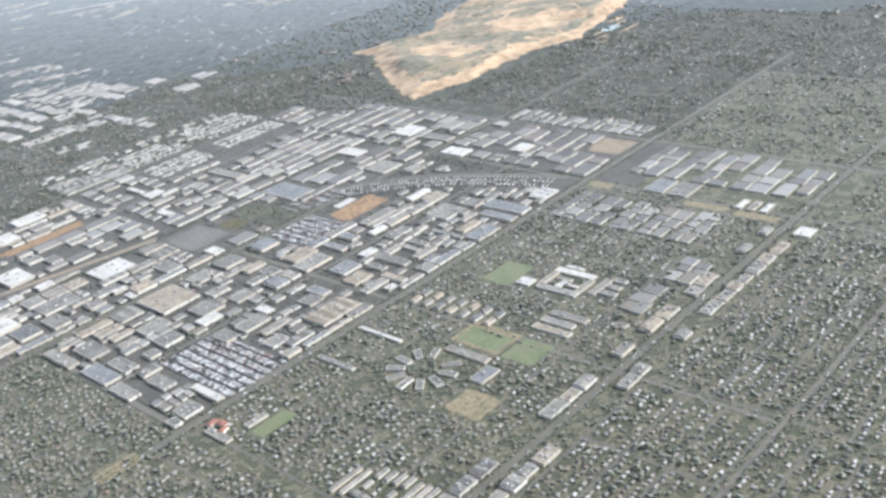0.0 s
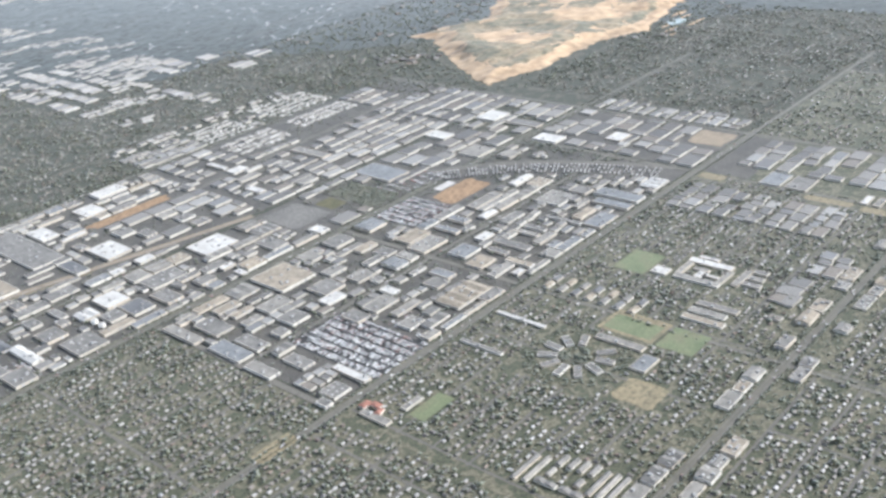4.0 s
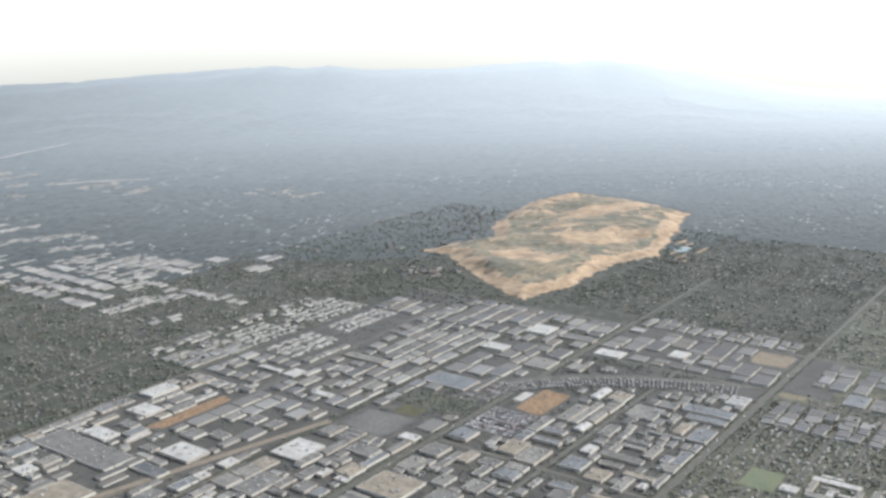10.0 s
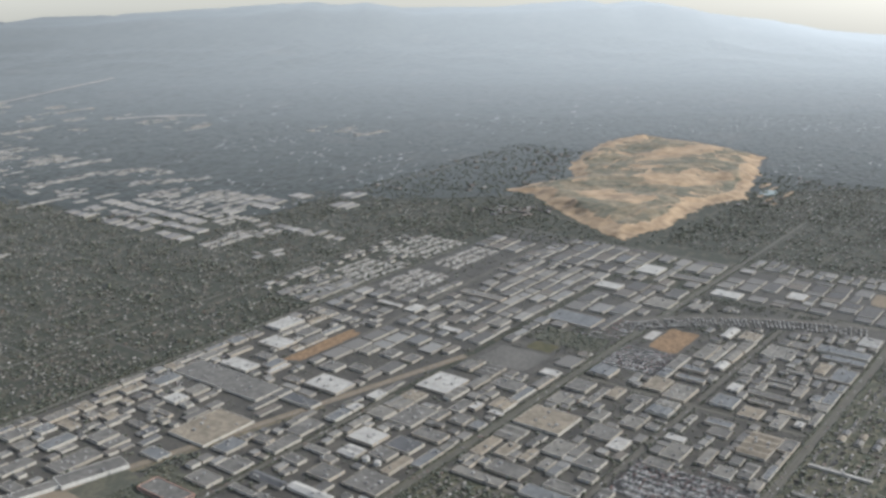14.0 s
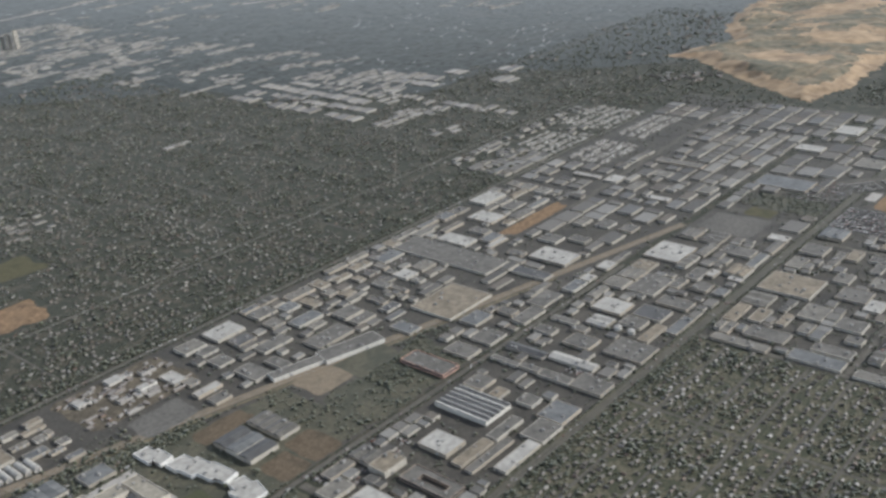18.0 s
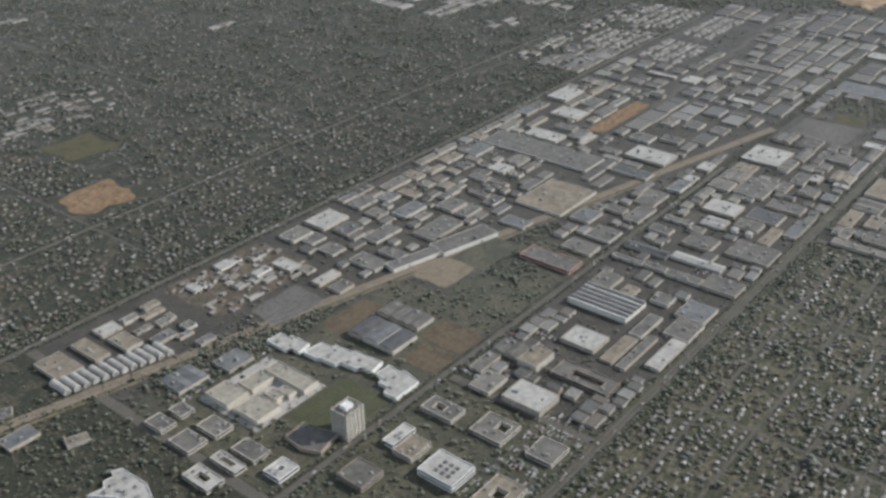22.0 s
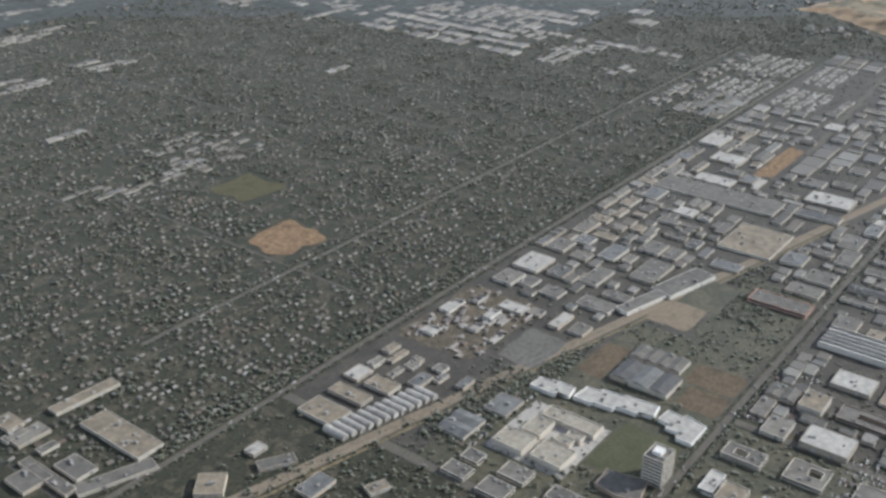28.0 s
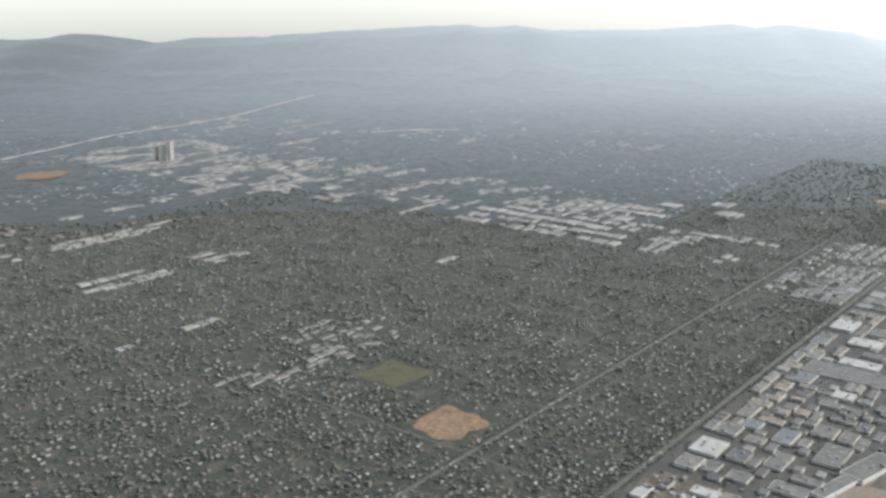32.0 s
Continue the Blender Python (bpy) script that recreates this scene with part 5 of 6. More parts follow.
far_strip("road", FREEWAY, 11.0, "pale concrete freeway crossing the far town")
far_strip("pavement", RAILYARD, 14.0, "pale open yard far across the town")
sheet("ground_patch", BARE, [(112 + 55 * math.cos(j * 0.42) * (1 + 0.25 * math.sin(2.7 * j)), 2190 + 42 * math.sin(j * 0.42)) for j in range(15)], 2.6, "bare orange slope on the edge of the far town", "ground")
for x, y, a, b in ((2490, 2390, 120, 26), (2620, 2280, 70, 18), (1700, 2960, 60, 14), (640, 2240, 40, 14), (150, 2420, 60, 20), (190, 2360, 40, 16)):
    sheet("ground_patch", DRYGRASS, [(x + a * math.cos(-0.9) * math.cos(j * 0.6) - b * math.sin(-0.9) * math.sin(j * 0.6), y + a * math.sin(-0.9) * math.cos(j * 0.6) + b * math.cos(-0.9) * math.sin(j * 0.6)) for j in range(10)], 0.7 if x < 2000 else 3.0, "pale bare slope far across the town", "ground")

# ---- houses and trees of the suburbs ----
MASKS = {}


def mask(road_gap, gap, holes):
    """Ground taken by buildings, roads and fields, on a half-metre grid."""
    m = np.zeros((4200, 5200), bool)
    for rects, g in ((TAKEN, gap), (ROADS, road_gap), (HOLES if holes else (), 0.0)):
        for a, b, c, d in rects:
            i, j, k, n = (max(0, int(round((v + o) * 2))) for v, o in ((a - g, 700), (b + g, 700), (c - g, 700), (d + g, 700)))
            m[i:j, k:n] = True
    return m


def clear(px, py, road_gap=3.0, gap=3.0, holes=True):
    key = road_gap, gap, holes
    if key not in MASKS:
        MASKS[key] = mask(*key)
    i, j = int((px + 700) * 2), int((py + 700) * 2)
    return not (0 <= i < 4200 and 0 <= j < 5200 and MASKS[key][i, j])


PALEHOUSE = mat("bleached_house_roof", [(0.139, 0.131, 0.118), (0.260, 0.247, 0.226), (0.173, 0.160, 0.143), (0.347, 0.334, 0.312), (0.121, 0.108, 0.095), (0.226, 0.204, 0.177)], 0.6, 0.4, by="island", haze_sheen=0.1)


HW_ME, HR_ME = bpy.data.meshes.new("wall"), bpy.data.meshes.new("roof")
HW_ME.from_pydata(HOUSE_V[:10], [], HOUSE_F[:10])
HR_ME.from_pydata(HOUSE_V[10:], [], [tuple(q - 10 for q in f) for f in HOUSE_F[10:]])
HW_ME.materials.append(mat("single_house_stucco", [(0.62, 0.58, 0.5), (0.7, 0.68, 0.62), (0.5, 0.44, 0.36), (0.55, 0.5, 0.45)], 0.8, 0.3, by="object"))
HR_ME.materials.append(mat("single_house_shingle", [(0.1, 0.09, 0.075), (0.14, 0.125, 0.105), (0.18, 0.165, 0.145), (0.13, 0.095, 0.075), (0.16, 0.12, 0.09), (0.11, 0.1, 0.09), (0.2, 0.18, 0.16), (0.5, 0.48, 0.45)], 0.6, 0.4, by="object", haze_sheen=0.2))
OLEAF = mat("single_tree_foliage", [(0.045, 0.05, 0.026), (0.07, 0.07, 0.036), (0.085, 0.078, 0.045), (0.06, 0.062, 0.034)], 0.5, 0.8, by="object", dirt=0.35, haze_sheen=0.35)
CROWN_ME, TRUNK_ME = [], []
for V, Fs in [clump(s, 1, 6, 0.6) for s in (21, 22, 23)]:
    me = bpy.data.meshes.new("crown")
    me.from_pydata(V[:-6], [], Fs[:-6])
    me.materials.append(OLEAF)
    CROWN_ME.append(me)
    me = bpy.data.meshes.new("trunk")
    me.from_pydata(V[-6:], [], [tuple(q - len(V) + 6 for q in f) for f in Fs[-6:]])
    me.materials.append(BARK)
    TRUNK_ME.append(me)


def house_thing(p, s, a):
    ob = new("house")
    ob.matrix_world = pose(*p, 0, 0, math.degrees(a)) @ Matrix.Diagonal((*s, 1))
    tagged(ob, "small stucco house with a shingle gable roof", "house", "houses of the nearest blocks")
    shared("wall", HW_ME, ob, Matrix.Identity(4))
    shared("roof", HR_ME, ob, Matrix.Identity(4))


def tree_thing(p, s, k):
    ob = new("street_tree")
    ob.matrix_world = pose(*p, 0, 0, 57.0 * k) @ Matrix.Scale(s, 4)
    tagged(ob, "dull olive broadleaf tree between houses", "tree", "trees of the nearest blocks")
    shared("trunk", TRUNK_ME[k % 3], ob, Matrix.Identity(4))
    shared("crown", CROWN_ME[k % 3], ob, Matrix.Identity(4))


def suburb(x0, x1, y0, y1, seed, near=True, pitch=25.0, along=7.0, tree=3.2, skip=0.2, small=1.0, lawns=False):
    rng = np.random.default_rng(seed)
    half = 1.2 if lawns else 0.6
    lanes = [(x0, x1, y0 + k * pitch - half, y0 + k * pitch + half, 0.08) for k in range(1, int((y1 - y0) / pitch) + 1) if k % (2 if lawns else 6) == 0]
    lanes += [(x0 + 74.0 * k + 1.6, x0 + 74.0 * k + 4.0, y0, y1, 0.085) for k in range(0, int((x1 - x0) / 74.0) + 1, 2 if lawns else 4)]
    bm = bmesh.new()
    for a, b, c, d, z in lanes:
        n = max(1, int((b - a) / 26.0)), max(1, int((d - c) / 26.0))
        for i in range(n[0]):
            for j in range(n[1]):
                u0, u1, v0, v1 = a + (b - a) * i / n[0], a + (b - a) * (i + 1) / n[0], c + (d - c) * j / n[1], c + (d - c) * (j + 1) / n[1]
                if b - a < 4 or clear((u0 + u1) / 2, (v0 + v1) / 2, 0.0):
                    bm.faces.new([bm.verts.new(q) for q in ((u0, v0, z), (u1, v0, z), (u1, v1, z), (u0, v1, z))])
    tagged(link("road", bm, STREET), "narrow worn residential streets between house rows", "road", "", "structure")
    P, S, A, T, TS = [], [], [], [], []
    y = y0
    while y < y1:
        for off in (0.25 * pitch, 0.75 * pitch):
            x = x0
            while x < x1:
                x += along * rng.uniform(0.85, 1.35)
                px, py = x, y + off + rng.uniform(-0.1, 0.1) * pitch
                if py > y1 or px > x1 or not clear(px, py) or (px - x0) % 74 < 6:
                    continue
                if rng.random() > skip:
                    P.append((px, py, 0.0))
                    S.append((rng.uniform(2.8, 4.8) * small, rng.uniform(2.2, 3.3) * small, rng.uniform(0.9, 1.25) * small))
                    A.append(rng.choice((0.0, 0.0, 1.5708)) + rng.normal(0, 0.05))
                lush = 0.2 + 1.9 * max(0.0, 0.42 + 1.3 * noise.noise(Vector((px * 0.02, py * 0.02, seed))))
                for k in range(rng.poisson(tree * lush)):
                    qx, qy = px + rng.uniform(-5, 5), py + rng.choice((-1, 1)) * rng.uniform(0.08, 0.26) * pitch
                    lane = abs((qy - y0 + pitch) % (2 * pitch) - pitch)
                    if clear(qx, qy, 0.5) and (lane > 1.7 or not lawns and rng.random() < 0.75) and (not lawns or not 1.2 < (qx - x0) % 74 < 4.4):
                        T.append((qx, qy, 0.0))
                        TS.append(min(3.3, rng.lognormal(0.1, 0.42)) * (1.0 if near else 1.2))
        y += pitch
    if near:
        single = [i for i, q in enumerate(P) if -400 < q[0] < -190 and 60 < q[1] < 240][:190]
        for i in single:
            house_thing(P[i], S[i], A[i])
        P, S, A = ([v for i, v in enumerate(L) if i not in set(single)] for L in (P, S, A))
        single = [i for i, q in enumerate(T) if -400 < q[0] < -240 and 120 < q[1] < 240][:200]
        for k, i in enumerate(single):
            tree_thing(T[i], TS[i], k)
        T, TS = ([v for i, v in enumerate(L) if i not in set(single)] for L in (T, TS))
    if P:
        light = np.array([noise.fractal(Vector((q[0] * 0.008, q[1] * 0.04, 3.0)), 0.8, 2.0, 3) > 0.16 for q in P])
        for on, roof, label in ((~light, HOUSEROOF, "small stucco houses with shingle gable roofs in rows"), (light, PALEHOUSE, "small houses with sun-bleached pale roofs in rows")):
            if on.any():
                scatter("houses", HOUSE_V, HOUSE_F, np.array(P)[on], np.array(S)[on], np.array(A)[on], [HOUSEWALL, roof], HOUSE_S, label, "houses")
    if T:
        trees("street_trees", T, TS, "dull green trees among the houses", near and seed < 12)


for q in (rect(-2000, -4, -1800, 240), rect(-4, 1000, -1800, -4)):
    sheet("ground_patch", LAWNS, q, 0.04, "gardens, hedges and bare lots between the houses", "ground")
for k, q in enumerate(((-420, -5, 8, 240), (-330, -6, -480, -8), (6, 236, -228, -8), (6, 236, -480, -276), (244, 556, -228, -8), (244, 556, -600, -276), (-660, 0, 625, 741), (-660, 0, 749, 1000))):
    if k < 6:
        suburb(*q, 10 + k, pitch=17.0, along=5.2, tree=3.0, skip=0.15, small=0.8, lawns=True)
    else:
        suburb(*q, 10 + k, pitch=17.0, along=5.6, tree=2.7, skip=0.5, small=0.85)
for k, q in enumerate(((566, 1000, -700, -276), (700, 1000, -276, 0), (0, 560, 750, 1000), (-700, 340, 1000, 1600), (10, 560, 625, 742), (560, 740, 640, 1050), (745, 1150, 0, 380), (1000, 1300, -400, 330))):
    suburb(*q, 40 + k, near=False, pitch=20.0, along=6.4, tree=2.1, skip=0.55, small=0.9)


def in_view(d, s):
    """Whether a far place can come into sight on the flight."""
    return -1150 - 0.62 * d < s < 60 + 0.62 * d


def far_cover(d0, d1, step, seed, size, houses, rest=False):
    rng = np.random.default_rng(seed)
    T, TS, P, S = [], [], [], []
    for k in range(int((d1 - d0) * (1250 + 0.62 * (d0 + d1)) / step ** 2)):
        d, s = rng.uniform(d0, d1), rng.uniform(-1150 - 0.62 * d1, 60 + 0.62 * d1)
        if not in_view(d, s):
            continue
        x, y = toward(d, s)
        if (-680 < x < 1000 and -700 < y < 620) or (-680 < x < 345 and y < 1600) or (x < 745 and 500 < y < 1050 and x > -680) or inside(x, y, MOUND) or (1000 <= x < 1300 and y < 330) or rest and not (x < 1330 and y < 1010 or x < 345 and y < 1710) or not clear(x, y, 1.0):
            continue
        if rng.random() < houses * (0.25 + 5.0 * max(0.0, noise.fractal(Vector((s * 0.004, d * 0.0055, 7.0)), 0.8, 2.0, 3))):
            P.append((x, y, 0.0))
            S.append((rng.uniform(6, 13), rng.uniform(5, 9), rng.uniform(1.8, 2.6)))
        else:
            T.append((x, y, 0.0))
            TS.append(rng.uniform(0.7, 1.5) * size)
    trees("far_trees", T, TS, "dark tree cover far across the town", False)
    scatter("far_houses", HOUSE_V, HOUSE_F, P, S, rng.choice((0.0, 1.5708), len(P)), [HOUSEWALL, HOUSEROOF], HOUSE_S, "scattered far houses among trees", "houses")


far_cover(1100, 1720, 10.2, 71, 2.6, 0.2)
far_cover(1720, 2300, 9.6, 72, 2.6, 0.02, True)

# trees that line the avenues and stand about the yards
rng = np.random.default_rng(5)
T, TS = [], []
for y, x0, x1, w in AVENUES:
    for side in (-1, 1):
        x = max(x0, -640)
        while x < min(x1, 760):
            x += rng.uniform(1.2, 4.2)
            py = y + side * (w / 2 + rng.uniform(1.5, 3.2))
            if clear(x, py, 0.5, 0.5, False):
                T.append((x, py, 0.0))
                TS.append(rng.uniform(0.8, 1.9))
for n, (x0, x1, y0, y1) in ((1700, (-600, -346, 254, 362)), (300, (-346, -250, 254, 362)), (2000, (-640, -330, 372, 530)), (300, (-640, -260, 520, 560)), (330, (-275, -130, 369, 440)), (420, (-215, -165, 395, 440)), (260, (-330, -262, 385, 470)), (900, (-640, -500, 400, 560)), (600, (-600, -440, 254, 362)), (260, (-640, -480, 560, 740)), (2600, (5, 236, 8, 240)), (2800, (245, 556, 8, 240)), (4200, (-330, 236, 254, 614)), (2600, (245, 695, 254, 614)),
                            (420, (280, 360, 254, 330)), (260, (300, 345, 290, 400)), (500, (430, 560, 150, 250)), (380, (540, 566, 20, 240)), (200, (690, 745, -20, 240)), (1500, (6, 600, -276, -226)), (500, (236, 244, -600, -4)), (400, (556, 566, -600, -4)), (400, (-330, -3, -10, 8)), (2200, (-640, 240, 623, 640)), (500, (-420, 0, 232, 241)), (700, (-480, -330, 478, 520)), (160, (-460, -385, 372, 424))):
    for k in range(n):
        x, y = rng.uniform(x0, x1), rng.uniform(y0, y1)
        if clear(x, y, 0.0, 1.0, False) or -334 < x < -130 and 371 < y < 480 and not any(a - 1 < x < b + 1 and c - 1 < y < d + 1 for a, b, c, d in TAKEN if not (a in (-266, -334) and c == 371)):
            T.append((x, y, 0.0))
            TS.append(min(2.6, rng.lognormal(0.05, 0.42)))
for k in range(900):
    u, off = rng.random(), rng.uniform(-26, -10) + rng.normal(0, 3)
    x, y = -470 + 360 * u, 0.0
    y = RAIL_A[1] + (x - RAIL_A[0]) * rdy / rdx + off
    if not any(a - 1 < x < b + 1 and c - 1 < y < d + 1 for a, b, c, d in TAKEN if b - a < 110):
        T.append((x, y, 0.0))
        TS.append(rng.uniform(0.9, 2.1))
T += RINGTREES
TS += [random.uniform(0.9, 1.9) for q in RINGTREES]
trees("yard_trees", T, TS, "dull green trees along the avenues and yards", False)
# dense dark groves on the slopes round the landfill
T, TS = [], []
for k in range(5200):
    x, y = rng.uniform(560, 1300), rng.uniform(230, 860)
    if inside(x, y, ((566, 790), (860, 760), (800, 590), (715, 430), (850, 405), (1090, 370), (1060, 300), (830, 290), (705, 420), (650, 520))):
        T.append((x, y, 0.0))
        TS.append(rng.uniform(1.6, 3.4))
trees("slope_groves", T, TS, "dense dark grove on the landfill slope", False)

# ---- vehicles ----
CAR_V, CAR_F, CAR_S = [], [], []


def car_box(x0, x1, y0, y1, z0, z1, s, inset=0.0):
    b = len(CAR_V)
    CAR_V.extend([(x0, y0, z0), (x1, y0, z0), (x1, y1, z0), (x0, y1, z0), (x0 + inset, y0 + inset * .6, z1), (x1 - inset, y0 + inset * .6, z1), (x1 - inset, y1 - inset * .6, z1), (x0 + inset, y1 - inset * .6, z1)])
    for f in ((4, 5, 6), (4, 6, 7), (0, 1, 5), (0, 5, 4), (1, 2, 6), (1, 6, 5), (2, 3, 7), (2, 7, 6), (3, 0, 4), (3, 4, 7)):
        CAR_F.append(tuple(b + q for q in f))
        CAR_S.append(0 if f in ((4, 5, 6), (4, 6, 7)) else s)


car_box(-1.2, 1.2, -.48, .48, .14, .5, 0, 0.06)
car_box(-.75, .6, -.44, .44, .5, .8, 1, 0.22)


def car_rows(x0, x1, y0, y1, dx, dy, turn, seed, density=0.85):
    rng = np.random.default_rng(seed)
    out = []
    blocked = [q for q in TAKEN if q not in LOTS]
    lane = False
    x = x0
    while x < x1:
        y = y0
        while y < y1:
            if rng.random() < density * (0.55 + 0.9 * max(0.0, 0.5 + noise.noise(Vector((x * 0.09, y * 0.09, seed))))) and not any(a - 1 < x < b + 1 and c - 1 < y < d + 1 for a, b, c, d in blocked):
                out.append((x + rng.normal(0, .3), y, rng.uniform(0.95, 1.65), turn + rng.normal(0, .12)))
            y += dy * rng.uniform(0.9, 1.15)
        lane = not lane
        x += dx * (0.72 if lane else 1.28)
    return out


def car_field(cars, label):
    scatter("parked_cars", CAR_V, CAR_F, [(a, b, 0.06) for a, b, c, d in cars], [c for a, b, c, d in cars], [d for a, b, c, d in cars], [CARPAINT, GLASS], CAR_S, label, "cars")


def car_thing(x, y, s, turn, body_me, cabin_me):
    ob = new("parked_car", body_me)
    ob.matrix_world = pose(x, y, 0.06, 0, 0, math.degrees(turn)) @ Matrix.Scale(s, 4)
    tagged(ob, "used car parked in a crowded storage yard", "car", "cars of the storage yard")
    shared("cabin", cabin_me, ob, Matrix.Identity(4))


def cut_mesh(name, slot, material):
    me = bpy.data.meshes.new(name)
    fs = [f for f, s in zip(CAR_F, CAR_S) if s == slot]
    used = sorted({q for f in fs for q in f})
    me.from_pydata([CAR_V[q] for q in used], [], [tuple(used.index(q) for q in f) for f in fs])
    me.materials.append(material)
    return me


CARBYOBJECT = mat("parked_car_paint", [(0.66, 0.65, 0.62), (0.1, 0.1, 0.1), (0.56, 0.55, 0.52), (0.7, 0.69, 0.66), (0.14, 0.14, 0.14), (0.6, 0.58, 0.54), (0.3, 0.29, 0.28), (0.24, 0.14, 0.11)], 0.5, 0.4, by="object", dirt=0.05)
body_me, cabin_me = cut_mesh("parked_car", 0, CARBYOBJECT), cut_mesh("cabin", 1, GLASS)
yard = car_rows(52, 112, 6, 110, 4.9, 2.0, 0.0, 6, 0.82)
for q in yard[:290]:
    car_thing(*q, body_me, cabin_me)
car_field(yard[290:], "used cars and vans packed in a storage yard")
car_field(car_rows(286, 346, 182, 240, 4.9, 2.0, 0.0, 7), "used cars and vans packed in a storage yard")
lots = []
for k, (x0, x1, y0, y1) in enumerate(((-440, -330, 256, 288), (-330, -255, 330, 360), (-125, -100, 256, 300), (120, 150, 20, 60), (150, 200, 205, 238), (-470, -400, 482, 500), (330, 420, 254, 300), (-60, 60, 560, 612))):
    lots += car_rows(x0, x1, y0, y1, 6.5, 1.7, 0.0, 20 + k, 0.45)
car_field(lots, "cars parked in rows on the yards")
rng = np.random.default_rng(9)
moving = []
for y, x0, x1, w in AVENUES:
    for k in range(int((min(x1, 760) - max(x0, -640)) / 22)):
        side = rng.choice((-1, 1))
        moving.append((rng.uniform(max(x0, -640), min(x1, 760)), y + side * w * rng.uniform(.12, .36), rng.uniform(1.0, 1.3), 0.0 if side < 0 else 3.14))
scatter("street_cars", CAR_V, CAR_F, [(a, b, 0.2) for a, b, c, d in moving], [c for a, b, c, d in moving], [d for a, b, c, d in moving], [CARPAINT, GLASS], CAR_S, "cars standing along the avenues", "cars")

# the curved storage track with rows of white box trailers
def arc(u):
    p = ((398, 262), (500, 190), (540, 20))
    return tuple((1 - u) ** 2 * p[0][k] + 2 * u * (1 - u) * p[1][k] + u * u * p[2][k] for k in (0, 1))


def arc_strip(name, o0, o1, z, material, label, category):
    bm = bmesh.new()
    rows = []
    for k in range(31):
        u = k / 30
        (x, y), (x2, y2) = arc(u), arc(u + 0.01)
        L = math.hypot(x2 - x, y2 - y)
        nx, ny = -(y2 - y) / L, (x2 - x) / L
        rows.append((bm.verts.new((x + nx * o0, y + ny * o0, z)), bm.verts.new((x + nx * o1, y + ny * o1, z))))
    for a, b in zip(rows, rows[1:]):
        f = bm.faces.new((a[0], b[0], b[1], a[1]))
    bmesh.ops.recalc_face_normals(bm, faces=bm.faces)
    for f in bm.faces:
        if f.normal.z < 0:
            f.normal_flip()
    return tagged(link(name, bm, material), label, category, "", "structure")


LOTGROUND = mat("oil_dark_lot_asphalt", [(0.035, 0.034, 0.033), (0.05, 0.048, 0.046)], 0.7, 0.3, 0.05, 0.6)
for x0, x1, y0, y1 in LOTS[:2]:
    sheet("pavement", LOTGROUND, rect(x0, x1, y0, y1), 0.058, "dark asphalt of the vehicle storage yard", "yard")
arc_strip("pavement", -14, 14, 0.2, YARD, "curved asphalt storage yard", "yard")
arc_strip("road", 15, 26, 0.22, ASPHALT, "curved grey service road beside the storage yard", "road")
trailer_me = bpy.data.meshes.new("box_trailer")
tb = add_box(bmesh.new(), -2.0, 2.0, -.65, .65, .55, 2.0)
tb.to_mesh(trailer_me)
trailer_me.materials.append(WHITEROOF)
chassis_me = bpy.data.meshes.new("chassis")
tb = add_box(bmesh.new(), -1.8, 1.8, -.5, .5, 0, .55)
tb.to_mesh(chassis_me)
chassis_me.materials.append(DARKROOF)
for j, off in enumerate((-11.5, -5.5, 2.0, 9.5)):
    for k in range(58):
        u = 0.03 + 0.93 * k / 57
        (x, y), (x2, y2) = arc(u), arc(u + 0.01)
        L = math.hypot(x2 - x, y2 - y)
        nx, ny = -(y2 - y) / L, (x2 - x) / L
        if random.random() < 0.22:
            continue
        ob = new("box_trailer", trailer_me)
        ob.matrix_world = pose(x + nx * off, y + ny * off, 0.22, 0, 0, math.degrees(math.atan2(ny, nx)) + 25 * (j % 2) + random.uniform(-4, 4))
        tagged(ob, "white box trailer parked on the curved yard", "trailer", "trailers of the curved yard")
        shared("chassis", chassis_me, ob, Matrix.Identity(4))

# building works: heaps, frames and containers on muddy ground
rng = np.random.default_rng(14)
P, S = [], []
for k in range(85):
    x, y = rng.uniform(-388, -292), rng.uniform(542, 608)
    if not any(a - 3 < x < b + 3 and c - 3 < y < d + 3 for a, b, c, d in TAKEN if d - c < 60):
        P.append((x, y, 0.15))
        S.append((rng.uniform(1, 5) * rng.choice((1, 1, 2.6)), rng.uniform(1, 4) * rng.choice((1, 1, 2)), rng.uniform(.5, 2.4)))
scatter("site_clutter", HALL_V, HALL_F, P, S, rng.choice((0.0, 1.57, 0.4), len(P)), [RUST, RUST], HALL_S, "containers, forms and heaps on the building site", "clutter")

for y in (288, 301):
    tk = new("storage_tank")
    tk.location = (-29, y, 0.05)
    tagged(tk, "bright white storage tank beside a warehouse", "tank", "white tanks")
    bm = bmesh.new()
    bmesh.ops.create_cone(bm, segments=20, radius1=3.2, radius2=3.2, depth=3.4, cap_ends=True, matrix=pose(0, 0, 1.7))
    part("shell", bm, CREAM0, tk)
    bm = bmesh.new()
    bmesh.ops.create_cone(bm, segments=20, radius1=3.4, radius2=0.2, depth=0.8, cap_ends=True, matrix=pose(0, 0, 3.8))
    part("lid", bm, WHITEROOF, tk)
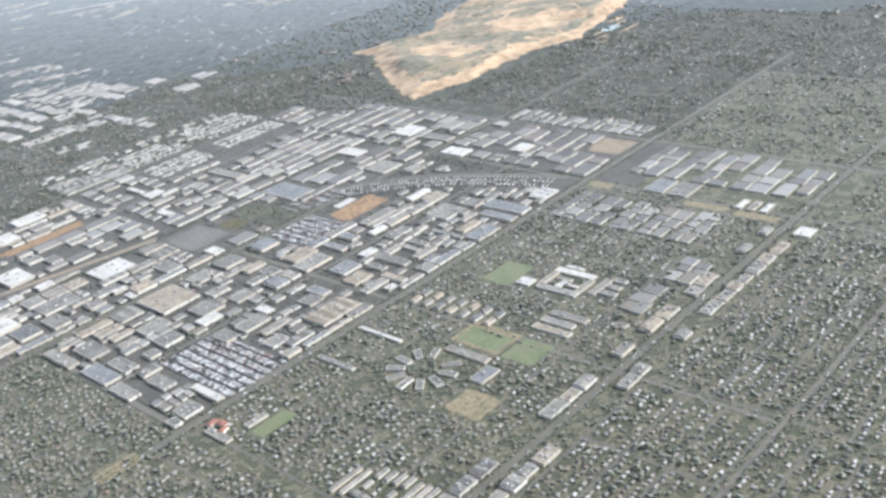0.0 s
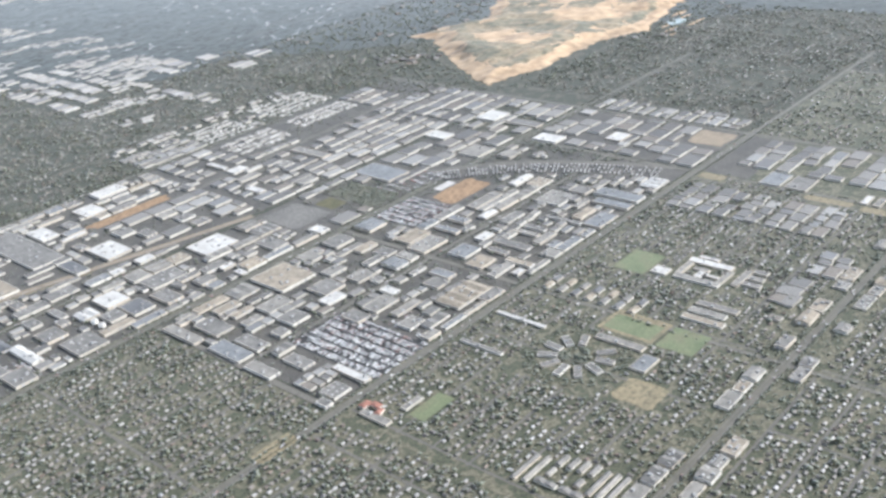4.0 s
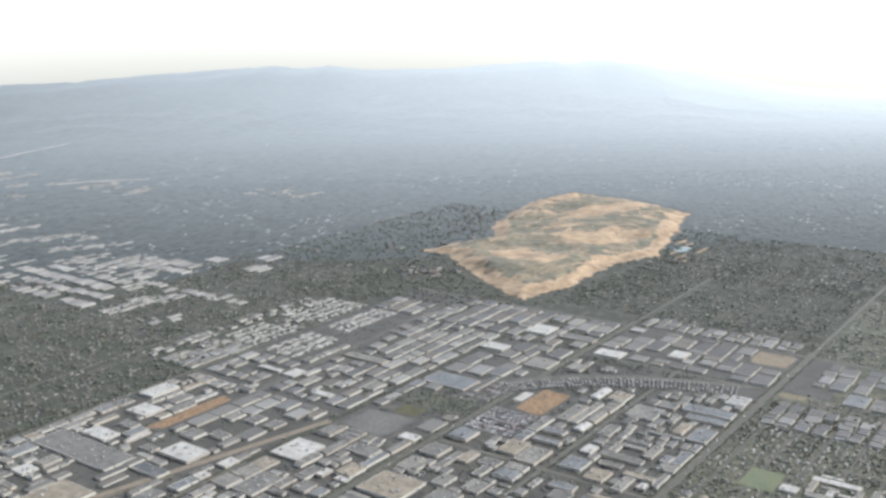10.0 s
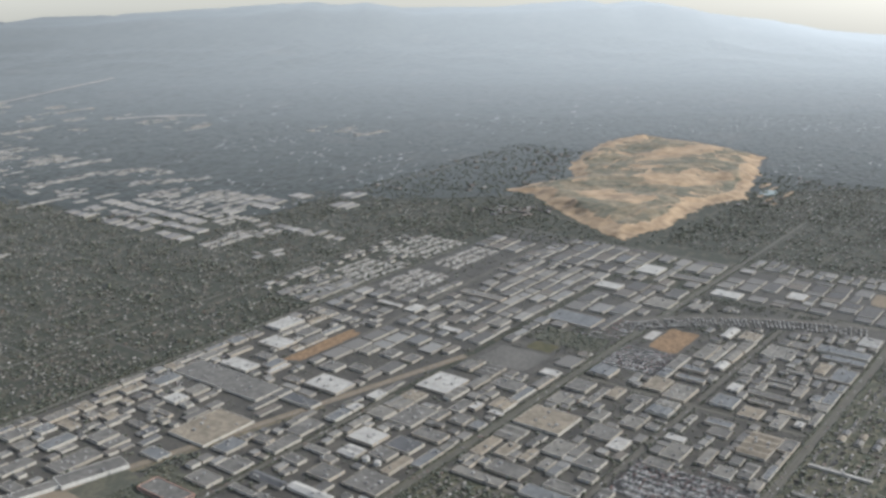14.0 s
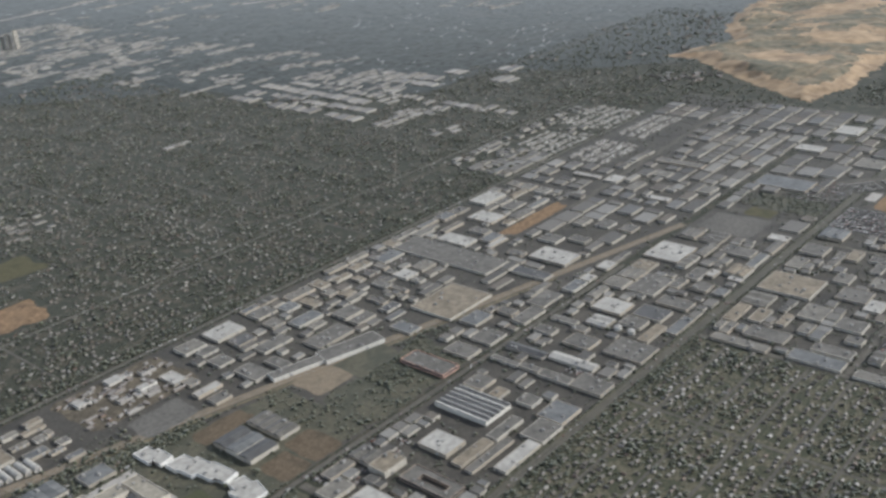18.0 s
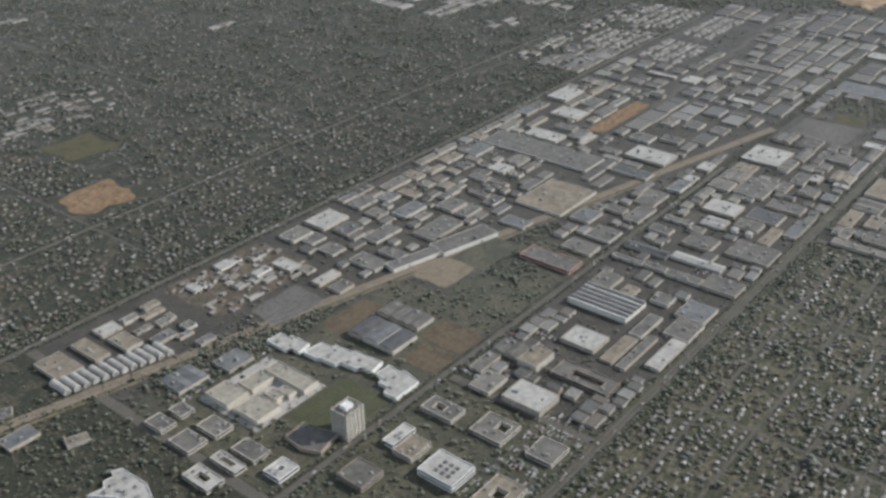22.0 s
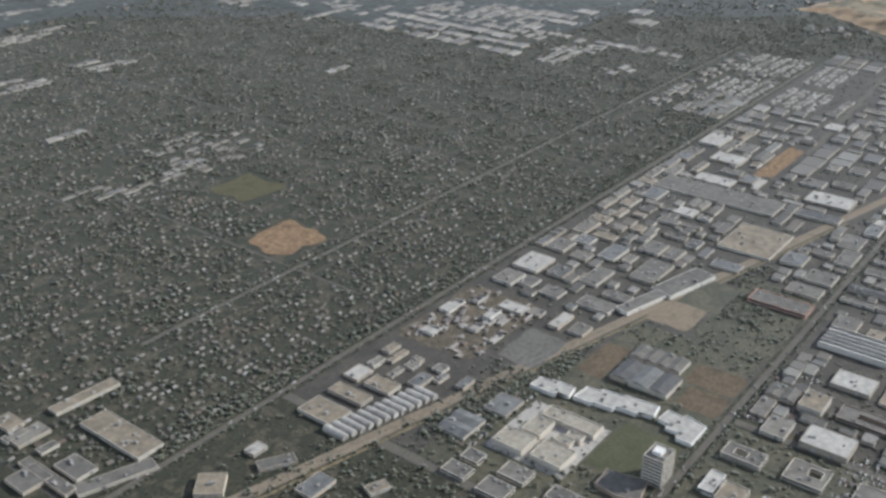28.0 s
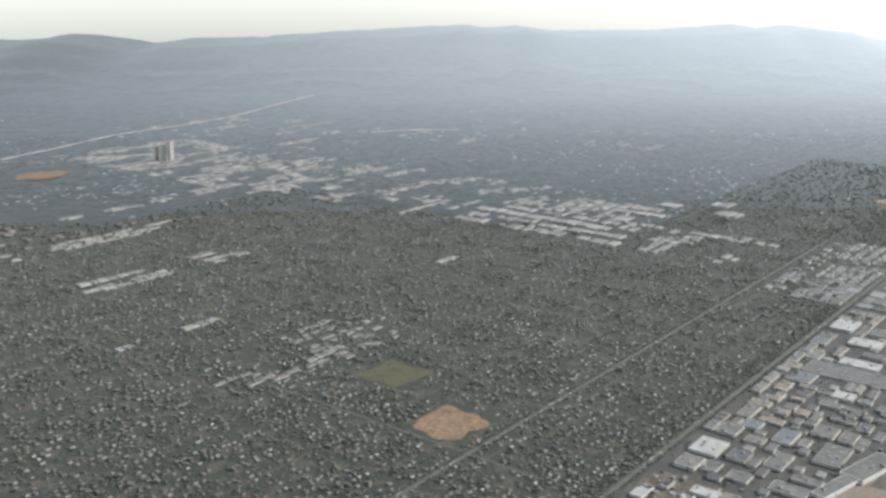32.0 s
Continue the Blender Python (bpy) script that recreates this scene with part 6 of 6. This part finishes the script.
# unfinished frames and walls on the building site
for k, (x, y, w, d, h) in enumerate(((-326, 566, 16, 7, 4.0), (-348, 566, 12, 9, 2.6), (-332, 600, 22, 10, 2.2), (-352, 545, 14, 6, 2.0), (-372, 590, 12, 12, 2.4), (-310, 590, 14, 8, 3.0))):
    fr = new("unfinished_building")
    fr.location = (x, y, 0.17)
    tagged(fr, "unfinished pale building frame on the muddy site", "building", "shells of the building site")
    bm = bmesh.new()
    add_box(bm, -w / 2, w / 2, -d / 2, -d / 2 + .4, 0, h)
    add_box(bm, -w / 2, -w / 2 + .4, -d / 2 + .4, d / 2, 0, h)
    add_box(bm, w / 2 - .4, w / 2, -d / 2 + .4, d / 2, 0, h * .7)
    part("wall", bm, CREAM0 if k % 2 == 0 else CONCRETE, fr)
    part("slab", box(-w / 2 + .4, w / 2 - .4, -d / 2 + .4, d / 2, 0, .3), CONCRETE, fr)
    if k % 2 == 0:
        part("roof", box(-w / 2 - .2, w * .1, -d / 2 - .2, d / 2, h, h + .3), WHITEROOF, fr)
    for j in range(4):
        part("column", box(-w / 2 + 1 + j * (w - 2) / 3.3, -w / 2 + 1.4 + j * (w - 2) / 3.3, d / 2 - .5, d / 2 - .1, .3, h), STEEL, fr)
# dark green verges and a planted median of the wide avenues
for y, x0, x1, w in AVENUES:
    if w > 5 and x1 <= 720:
        for side in (-1, 1):
            sheet("verge", SCRUB, rect(max(x0, -640), min(x1, 720), y + side * (w / 2 + 1.6) - 1.5, y + side * (w / 2 + 1.6) + 1.5), 0.1, "dull planted verge along the avenue", "verge")
        sheet("median", SCRUB, rect(max(x0, -640), min(x1, 720), y - 0.5, y + 0.5), 0.2, "narrow planted median of the avenue", "median")


# ---- far tree canopy: one ragged sheet of crowns with roofs between them, haze painted on as glow ----
def canopy(d0, d1, dd, ds, seed, high):
    rng = np.random.default_rng(seed)
    ds_, ss_ = np.arange(d0, d1 + 1, dd), np.arange(-1250 - 0.62 * d1, 160 + 0.62 * d1, ds)
    V, Fs, M = [], [], []
    fade = lambda d: min(1.0, (d - d0) / 250.0 + 0.15) if d0 < 2000 else 1.0
    for d in ds_:
        for s in ss_:
            jd, js = d + rng.uniform(-.35, .35) * dd, s + rng.uniform(-.35, .35) * ds
            V.append((*toward(jd, js), ground_z(jd, js) + 0.1 + fade(d) * high * rng.random() ** 1.5))
    n = len(ss_)
    for i in range(len(ds_) - 1):
        for j in range(n - 1):
            a = i * n + j
            x, y, _ = V[a]
            if (x < 1320 and y < 1000) or (x < 345 and y < 1620) or inside(x, y, MOUND) or x < 330 and y < 1700 or any(inside(V[q][0], V[q][1], MOUND) for q in (a + 1, a + n, a + n + 1)):
                continue
            town = noise.fractal(Vector((ss_[j] * 0.0032, ds_[i] * 0.0034, 4.0)), 0.8, 2.0, 4)
            p = 0.035 if town > 0.28 else (0.01 if town > 0.1 else 0.002)
            Fs += [(a, a + 1, a + n + 1), (a, a + n + 1, a + n)]
            p *= max(0.0, 1.0 - (ds_[i] - 2100.0) / 1500.0)
            M += [int(rng.random() < p), int(rng.random() < p)]
    me = bpy.data.meshes.new("far_canopy")
    me.from_pydata(V, [], Fs)
    me.polygons.foreach_set("material_index", np.array(M, np.int32))
    # crowns glow with painted haze, roof specks do not
    for m in (HAZED_WOODS, FARSPECK):
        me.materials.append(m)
    return tagged(new("far_canopy", me), "far woodland with painted haze glow, pale roofs showing between crowns", "woodland", "", "stuff")


FARSPECK = mat("far_roof_specks", [(0.128, 0.124, 0.116), (0.272, 0.256, 0.232), (0.176, 0.160, 0.144), (0.240, 0.240, 0.232)], 0.6, 0.5, 0.06, 0.3, haze_sheen=0.4)
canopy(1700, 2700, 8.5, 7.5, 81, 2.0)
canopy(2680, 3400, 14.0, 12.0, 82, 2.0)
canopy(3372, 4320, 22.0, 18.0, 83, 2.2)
